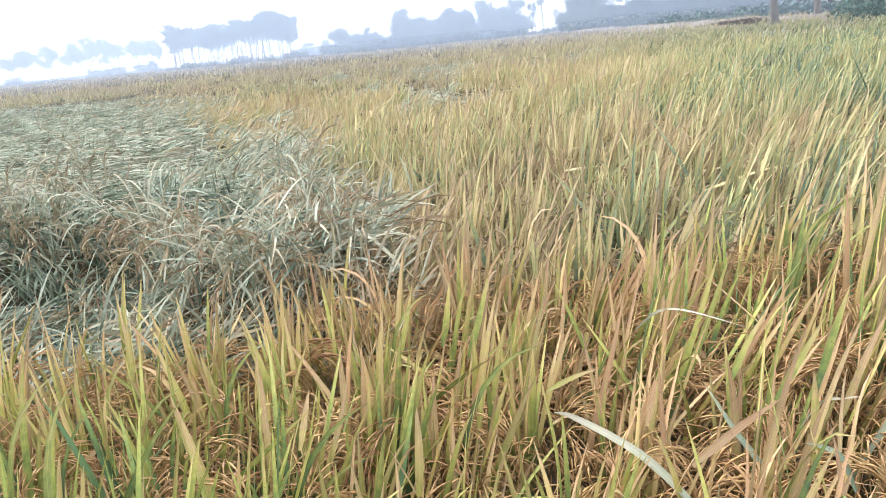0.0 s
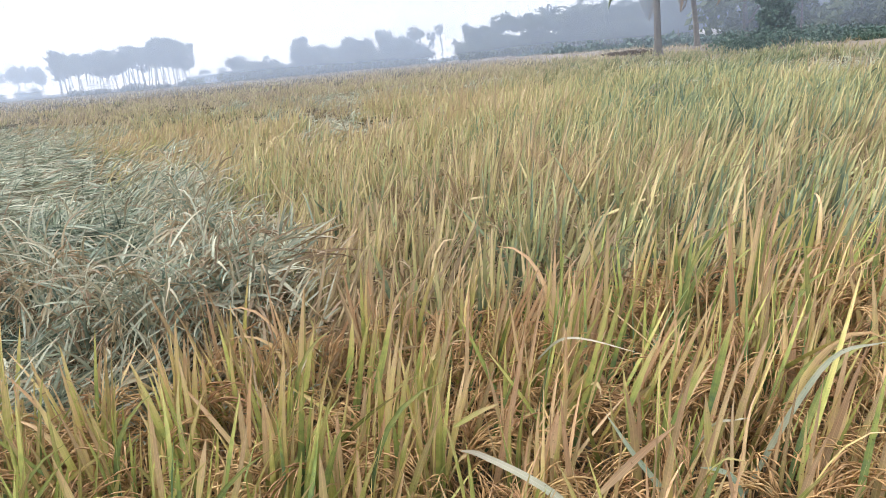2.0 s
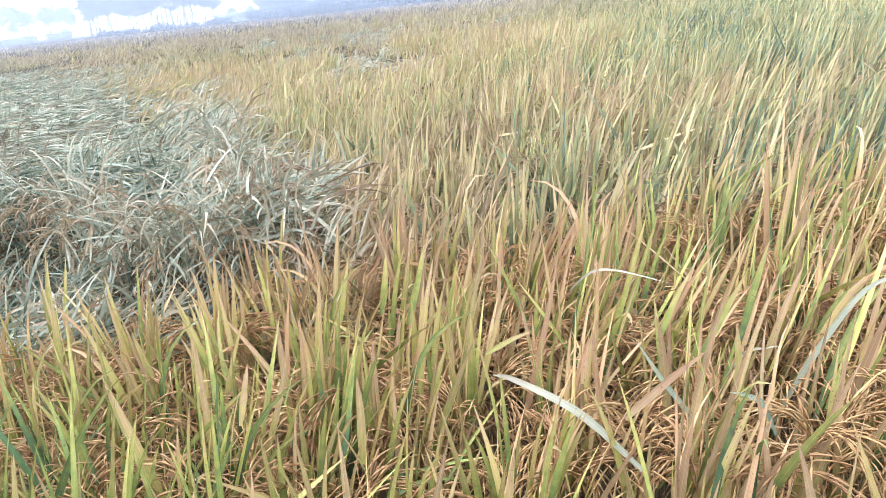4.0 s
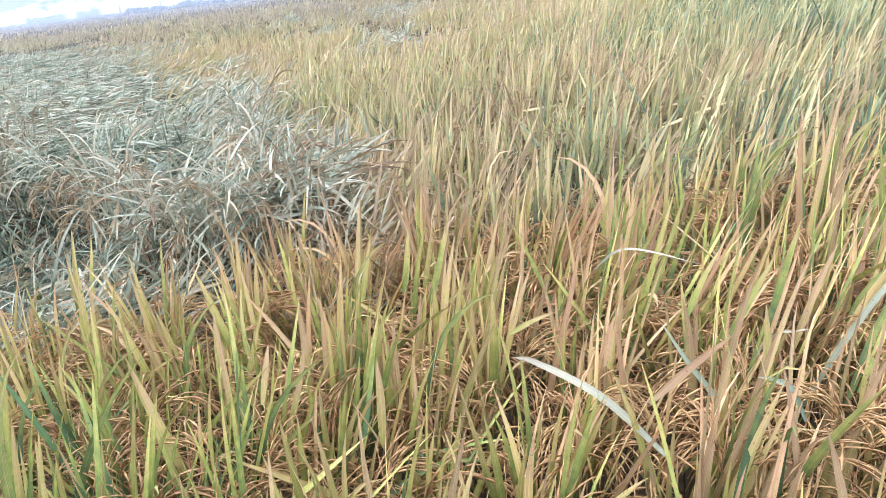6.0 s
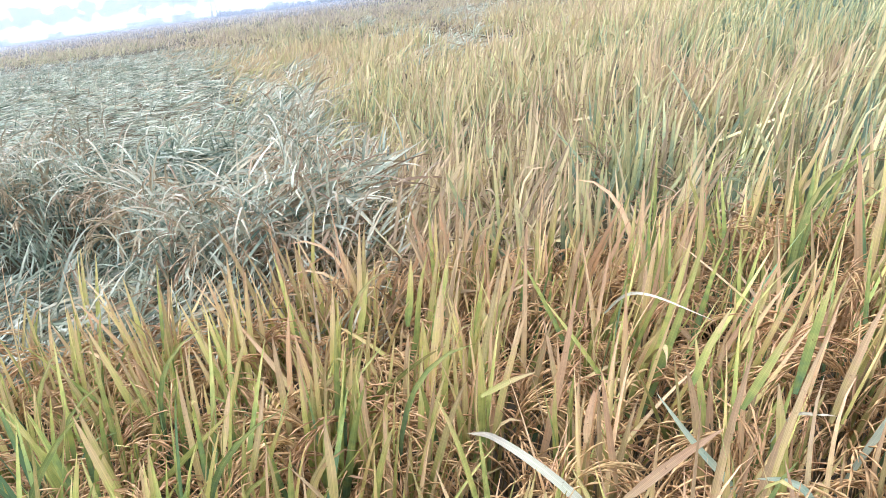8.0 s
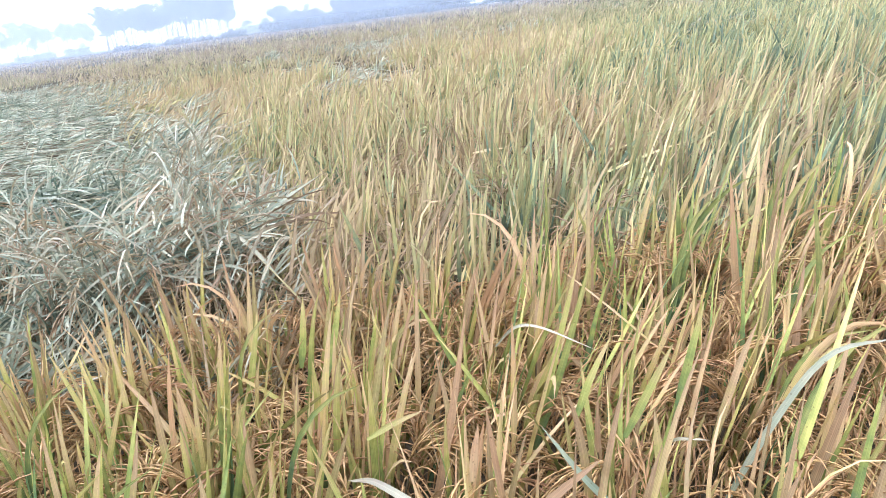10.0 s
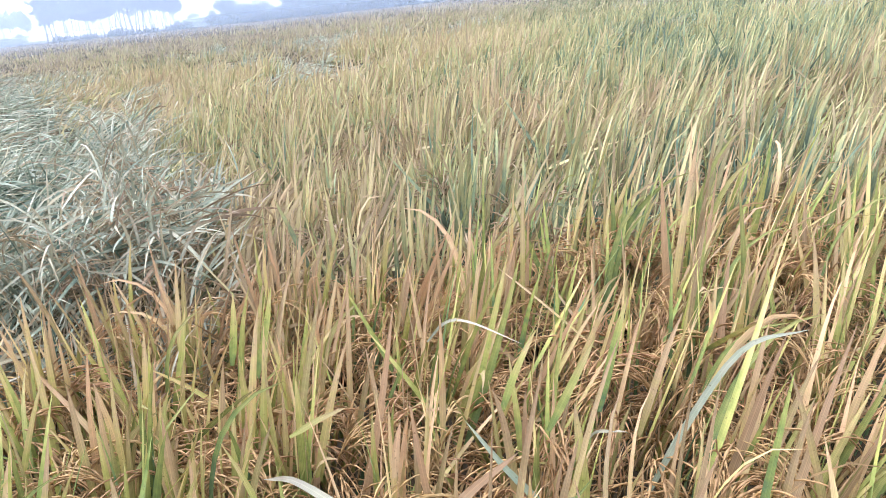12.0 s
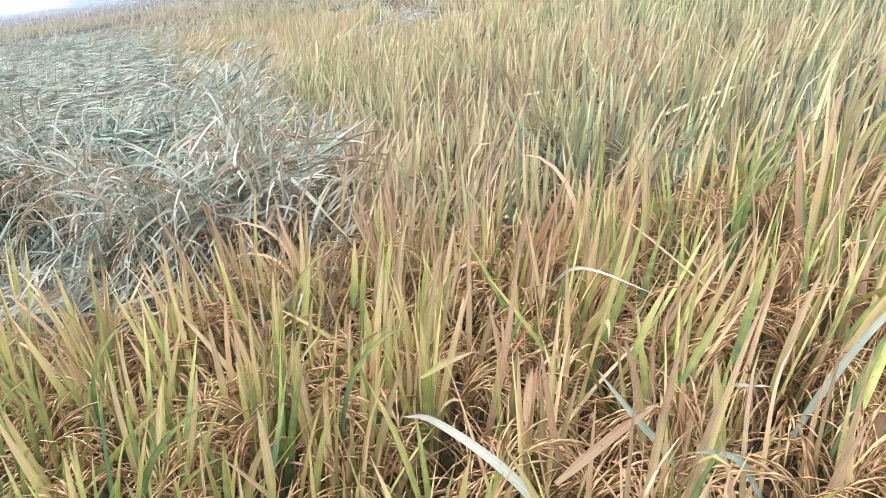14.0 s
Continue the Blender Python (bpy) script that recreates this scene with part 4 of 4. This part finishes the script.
def frond_mesh(seed, length, droop, mat, broad=0.03):
    """A feather leaf: a bowed midrib with hanging leaflets."""
    r = np.random.default_rng(seed)
    n = 26
    u = np.linspace(0, 1, n)
    th = radians(35) + droop * u ** 1.2
    step = length / (n - 1)
    px = np.concatenate([[0], np.cumsum(np.sin(th[1:]) * step)])
    pz = np.concatenate([[0], np.cumsum(np.cos(th[1:]) * step)])
    vs, fs = [], []
    for k in range(n):
        w = 0.03 * (1.1 - u[k])
        vs += [(px[k], -w, pz[k]), (px[k], w, pz[k])]
    fs += [(2 * k, 2 * k + 1, 2 * k + 3, 2 * k + 2) for k in range(n - 1)]
    for k in range(2, n):
        for sd in (-1, 1):
            ln = 0.75 * math.sin(math.pi * min(0.97, 0.18 + 0.8 * u[k])) * r.uniform(0.85, 1.1)
            dx, dz = math.sin(th[k]), math.cos(th[k])
            tip = (px[k] + dx * ln * 0.45, sd * ln * 0.75, pz[k] + dz * ln * 0.3 - ln * r.uniform(0.35, 0.7))
            midp = (px[k] + dx * ln * 0.3, sd * ln * 0.45, pz[k] + dz * ln * 0.2 - ln * 0.1)
            j = len(vs)
            vs += [(px[k] - dx * 0.02, sd * 0.01, pz[k] - dz * 0.02), (midp[0] - broad, midp[1], midp[2]), tip, (midp[0] + broad, midp[1], midp[2] - 0.01)]
            fs.append((j, j + 1, j + 2, j + 3))
    return mesh_from("frond", vs, fs, mat, None, False)


def coconut(seed, height, thick, lean, fronds=17, dead=3, size=3.4, broad=0.03, label="coconut palm with a grey ringed trunk and drooping fronds"):
    r = np.random.default_rng(seed)
    tree = tagged(new("coconut_palm"), label, "palm tree", "coconut palms by the field bank")
    n = 26
    path, rad = [], []
    for k in range(n):
        u = k / (n - 1)
        path.append((lean[0] * u ** 1.5, lean[1] * u ** 1.5, height * u))
        rad.append(thick * (0.5 + 0.35 * math.exp(-u * 12) - 0.10 * u) * (1.04 if k % 2 else 0.97))
    part("trunk", tube(path, rad, 12, M_TRUNK), tree)
    for k in range(fronds + dead):
        old = k >= fronds
        an = k * 137.5 + r.uniform(-12, 12)
        f = part("frond", frond_mesh(seed * 100 + k, size * r.uniform(0.85, 1.1), 2.5 if old else r.uniform(1.2, 2.2), M_DEADFROND if old else M_PALM, broad), tree,
                 "dry brown hanging frond" if old else "")
        f.matrix_basis = pose(lean[0], lean[1], height - 0.1, 0, 0, an) @ pose(0, 0, 0, 0, 35 if old else r.uniform(-25, 30), 0)
    return tree


tall_palms = [palmyra(200 + k, 8.4 + 0.6 * k, 2.6 + 0.2 * (k % 3)) for k in range(5)]
used_palm = [False] * 5


def put(kinds, used, k, m):
    """The first use moves the built thing, later ones copy it."""
    if used[k]:
        return copy_thing(kinds[k], m)
    used[k] = True
    kinds[k].matrix_basis = m
    return kinds[k]


prng = np.random.default_rng(5)
# the grove: a close stand of palms
GROVE_BUSHES = []
for k in range(46):
    az = -19.7 + 8.6 * (k + prng.uniform(-0.5, 0.5)) / 45
    rise = 0.87 + 0.24 * (k / 45) + prng.uniform(-0.20, 0.10)
    put(tall_palms, used_palm, int(prng.integers(5)), pose(*polar(az, prng.uniform(195, 225)), prng.normal(0, 4), prng.normal(0, 4), prng.uniform(0, 360)) @ Matrix.Scale(rise, 4))
for k in range(9):
    az = -18.8 + 8.0 * (k + prng.uniform(-0.4, 0.4)) / 8
    GROVE_BUSHES.append((az, prng.uniform(200, 215), prng.uniform(0.45, 0.70)))
# thinner line of palms further off
for k in range(72):
    az = -44.0 + 24.2 * (k + prng.uniform(-1.6, 1.6)) / 71
    put(tall_palms, used_palm, int(prng.integers(5)), pose(*polar(az, prng.uniform(285, 330)), prng.normal(0, 3), prng.normal(0, 3), prng.uniform(0, 360)) @ Matrix.Scale(prng.uniform(0.85, 1.25), 4))

TREES = [broadleaf(300 + k, h, s, 1150, lo, None, 0.50) for k, (h, s, lo) in enumerate(((7.5, 6.5, 0.18), (9.0, 6.5, 0.2), (6.0, 6.0, 0.12), (11.0, 7.0, 0.2)))]
used_tree = [False] * 4


def tree_at(kind, az, d, size):
    put(TREES, used_tree, kind, pose(*polar(az, d), 0, 0, prng.uniform(0, 360)) @ Matrix.Scale(size, 4))


# row across the end of the field, rising to a tall tree
for k in range(48):
    u = k / 47
    az = -8.3 + 13.4 * u + prng.uniform(-0.25, 0.25)
    tree_at(int(prng.integers(3)), az, prng.uniform(190, 215), (0.74 + 0.58 * u) * prng.uniform(0.85, 1.12))
for kind, az, d, size in ((3, 4.7, 195, 1.12), (3, 4.1, 198, 1.02), (0, 5.5, 196, 1.3), (3, -2.8, 205, 0.88), (3, 0.6, 205, 0.92), (0, 8.7, 180, 0.55), (2, 7.9, 185, 0.5), (2, 6.6, 190, 0.4)):
    tree_at(kind, az, d, size)
# thin palms standing out of the row and in the gap beside it
thin_palms = [palmyra(230 + k, 8.6 + 0.5 * k, 1.45) for k in range(3)]
used_thin = [False] * 3
for k, (az, h) in enumerate(((-5.6, 0.62), (-2.9, 0.92), (-2.6, 0.86), (-0.9, 0.84), (0.7, 0.90), (0.4, 0.84), (1.9, 0.80), (2.9, 0.86), (3.6, 0.94),
                             (6.77, 0.98), (7.0, 0.85), (7.55, 1.0), (8.53, 0.96), (9.37, 0.98), (5.9, 0.95))):
    put(thin_palms, used_thin, k % 3, pose(*polar(az, 190), 0, 0, 80 * k) @ Matrix.Scale(h, 4))
# bushes under the far palms
for az, d, s in ((-23.7, 290, 0.9), (-21.6, 285, 1.1), (-24.9, 290, 0.8), (-30.0, 290, 0.8), (-33.5, 280, 0.9), (-37.0, 280, 1.0), *GROVE_BUSHES):
    tree_at(2, az, d, s)
# faint far wood
for k in range(14):
    tree_at(int(prng.integers(3)), -11.0 + 4.0 * k / 13, prng.uniform(520, 600), prng.uniform(1.0, 1.5))
# wood on the right, nearer
prng = np.random.default_rng(17)
for k in range(66):
    u = k / 65
    az = 9.7 + 25.7 * u + prng.uniform(-0.3, 0.3)
    tree_at(int(prng.integers(3)), az, prng.uniform(128, 160) - 20 * u, prng.uniform(0.95, 1.2) + 0.35 * max(0, u - 0.4))
for az, d, size in ((29.3, 78, 0.9), (31.2, 82, 0.95), (32.8, 74, 0.9), (34.6, 78, 1.0), (36.4, 72, 0.95), (38.2, 76, 1.0), (40.5, 70, 0.95)):
    tree_at(int(prng.integers(4)), az, d, size)
for k, (az, d, h) in enumerate(((15.6, 125, 4.4), (17.6, 118, 4.2), (19.0, 112, 5.2), (20.4, 100, 3.6), (22.4, 110, 5.2), (13.4, 135, 4.2), (14.7, 130, 3.8), (24.8, 95, 5.2), (29.0, 90, 5.5), (33.0, 80, 5.5))):
    c = coconut(420 + k, 1.55 * h, 0.22, (0.4 * (-1) ** k, 0.3), 17, 0, 2.9, 0.12, "coconut palm standing among hazy trees")
    c.matrix_basis = pose(*polar(az, d), 0, 0, 40 * k)

# the two coconut palms at the edge of the field
palm_a = coconut(401, 3.6, 0.36, (-0.06, 0.0), 18, 2, 3.1, 0.035, "coconut palm with a grey trunk and brown hanging fronds")
palm_a.matrix_basis = pose(*polar(23.4, 40, 0.7))
palm_b = coconut(402, 3.9, 0.30, (-0.30, 0.2), 18, 1, 3.1, 0.035, "slightly leaning coconut palm on the field bank")
palm_b.matrix_basis = pose(*polar(26.1, 43, 0.7))


def bank():
    """The raised earth bank along the field's side."""
    ys = np.linspace(18, 175, 90)
    prof = [(-2.2, 0.0), (-1.3, 0.62), (-0.7, 0.90), (0.6, 0.95), (1.6, 0.85), (3.0, 0.55), (9.0, 0.5), (60.0, 0.45)]
    v = []
    for y in ys:
        cx = 17.0 + 0.045 * y + 0.35 * wob(0, y, 0.12, 3.0)
        for dx, z in prof:
            v.append((cx + dx, y, z * (1 + 0.14 * wob(dx, y, 0.35, 7.0)) + (0.05 * wob(dx, y, 1.2, 4.0) if z else -0.05)))
    n = len(prof)
    f = [(j * n + i, j * n + i + 1, (j + 1) * n + i + 1, (j + 1) * n + i) for j in range(len(ys) - 1) for i in range(n - 1)]
    tagged(new("field_bank", mesh_from("field_bank", v, f, M_BUND)), "raised bank of dry pale earth along the field", "bank", kind="structure")


bank()


def bank_grass():
    n = 9000
    y = 24 + 130 * rng.random(n) ** 1.7
    x = 17.0 + 0.045 * y + rng.uniform(-1.6, 2.6, n)
    patch = np.array([wob(a, b, 0.35, 51.0) for a, b in zip(x, y)])
    keep = patch > -0.15
    x, y, patch = x[keep], y[keep], patch[keep]
    n = len(x)
    z = np.where(x - 17.0 - 0.045 * y < -0.9, 0.55, 0.78)
    v, f, a = blades(np.stack([x, y, z], -1), rng.uniform(0, 6.28, n), rng.uniform(0.15, 0.42, n) * (1 + patch), rng.uniform(0.02, 0.05, n), rng.uniform(0.1, 0.9, n),
                     rng.uniform(0.2, 1.2, n), rng.uniform(1, 2, n), rng.uniform(-1, 1, n), 0.75 + rng.normal(0, 0.2, n), rng.random(n), seg=3)
    tagged(new("bank_grass", mesh_from("bank_grass", v, f, M_FAR, a)), "dry grass tufts on the earth bank", "grass", kind="stuff")


bank_grass()


def hedge(name, label, az0, az1, d0, d1, tall, count, leaf, mat, base=0.6, dense=170):
    r = np.random.default_rng(int(az0 * 10))
    vs, fs, k = [], [], 0
    for j in range(count):
        u = j / max(1, count - 1)
        x, y, z = polar(az0 + (az1 - az0) * u, d0 + (d1 - d0) * u + r.uniform(-1, 1), base)
        h = tall * r.uniform(0.45, 1.5)
        v, f = clumps(r, (x, y, z + h * 0.4), (0.9, 0.9, h * 0.6), dense, leaf)
        vs.append(v)
        fs.append(f + k)
        k += len(v)
    return tagged(new(name, mesh_from(name, np.concatenate(vs), np.concatenate(fs), mat, None, False)), label, "hedge", kind="stuff")


hedge("hedge", "tangled dark green hedge on the field bank", 28.0, 38.0, 37, 30, 0.72, 28, 0.07, M_HAZED_HEDGE, 0.62, 420)
hedge("low_hedge", "low green hedge before the hazy trees", 13.5, 27.5, 100, 62, 1.2, 44, 0.30, M_HAZED_HEDGE, 0.3)
hedge("dry_brush", "heap of dry brown brush on the bank", 20.3, 22.4, 47, 44, 0.22, 6, 0.07, M_BARK, 0.8)


def ivy_tree():
    r = np.random.default_rng(77)
    tree = tagged(new("creeper_clad_tree"), "tree trunk thickly wrapped in dark green creeper", "tree")
    path = [(0.15 * math.sin(u * 2), 0, 7.5 * u) for u in np.linspace(0, 1, 8)]
    part("trunk", tube(path, [0.26 - 0.1 * u for u in np.linspace(0, 1, 8)], 9), tree)
    vs, fs, k = [], [], 0
    for j in range(16):
        z = 0.2 + 0.42 * j
        v, f = clumps(r, (r.normal(0, 0.18), r.normal(0, 0.18), z), (0.74 - 0.012 * j, 0.7, 0.5), 620, 0.10)
        vs.append(v)
        fs.append(f + k)
        k += len(v)
    part("creeper", mesh_from("creeper", np.concatenate(vs), np.concatenate(fs), M_HAZED_HEDGE, None, False), tree, "dense glossy creeper leaves")
    tree.matrix_basis = pose(*polar(31.0, 36, 0.6))


ivy_tree()


def box(x0, x1, y0, y1, z0, z1):
    bm = bmesh.new()
    bmesh.ops.create_cube(bm, size=1.0, matrix=Matrix.LocRotScale(((x0 + x1) / 2, (y0 + y1) / 2, (z0 + z1) / 2), None, (x1 - x0, y1 - y0, z1 - z0)))
    bmesh.ops.bevel(bm, geom=bm.edges[:], offset=0.03, segments=1, affect="EDGES")
    return bm


def solid(name, bm, mat, parent, label=""):
    me = bpy.data.meshes.new(name)
    bm.to_mesh(me)
    bm.free()
    me.materials.append(mat)
    return part(name, me, parent, label)


def house(az, d, width, size, label):
    h = tagged(new("small_house"), label, "house", "houses among the trees")
    solid("wall", box(-width / 2, width / 2, -1.5, 1.5, 0, 1.9), M_WALL, h)
    bm = bmesh.new()
    w, e = width / 2 + 0.4, 2.0
    p = [bm.verts.new(c) for c in ((-w, -e, 1.85), (w, -e, 1.85), (w, 0, 2.7), (-w, 0, 2.7), (-w, e, 1.85), (w, e, 1.85),
                                   (-w, -e, 1.78), (w, -e, 1.78), (w, 0, 2.62), (-w, 0, 2.62), (-w, e, 1.78), (w, e, 1.78))]
    for q in ((0, 1, 2, 3), (3, 2, 5, 4), (7, 6, 9, 8), (8, 9, 10, 11), (0, 6, 7, 1), (4, 5, 11, 10), (1, 7, 8, 2), (2, 8, 11, 5), (0, 3, 9, 6), (3, 4, 10, 9)):
        bm.faces.new([p[i] for i in q])
    solid("roof", bm, M_ROOF, h, "pale sheet roof")
    solid("door", box(-0.4, 0.4, -1.53, -1.49, 0, 1.7), M_DARK, h)
    solid("window", box(width * 0.25 - 0.35, width * 0.25 + 0.35, -1.53, -1.49, 0.8, 1.5), M_DARK, h)
    h.matrix_basis = pose(*polar(az, d, 0.5), 0, 0, -az + 8) @ Matrix.Scale(size, 4)


house(26.95, 80, 3.2, 0.58, "small whitewashed house with a pale roof among trees")
house(21.9, 88, 1.3, 0.45, "small whitewashed hut behind the hedge")
house(35.6, 118, 3.0, 1.0, "low whitewashed house behind the creeper-clad tree")


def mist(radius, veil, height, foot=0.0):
    """An upright ring sheet standing in for distance haze, fading out at its foot and its top."""
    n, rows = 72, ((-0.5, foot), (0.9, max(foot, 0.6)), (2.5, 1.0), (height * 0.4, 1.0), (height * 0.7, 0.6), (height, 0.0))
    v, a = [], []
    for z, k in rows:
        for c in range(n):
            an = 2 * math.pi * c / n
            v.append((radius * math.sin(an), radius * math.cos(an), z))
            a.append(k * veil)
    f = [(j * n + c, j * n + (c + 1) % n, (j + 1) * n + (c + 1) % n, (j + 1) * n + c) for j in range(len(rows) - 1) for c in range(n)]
    me = mesh_from("mist", v, f, M_HAZE_SHEET)
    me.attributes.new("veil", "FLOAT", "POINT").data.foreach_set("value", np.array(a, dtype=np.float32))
    tagged(new("mist", me), "thin bluish sheet standing in for haze over the field", "mist", kind="stuff")


# haze growing with distance, built as five bluish ring sheets
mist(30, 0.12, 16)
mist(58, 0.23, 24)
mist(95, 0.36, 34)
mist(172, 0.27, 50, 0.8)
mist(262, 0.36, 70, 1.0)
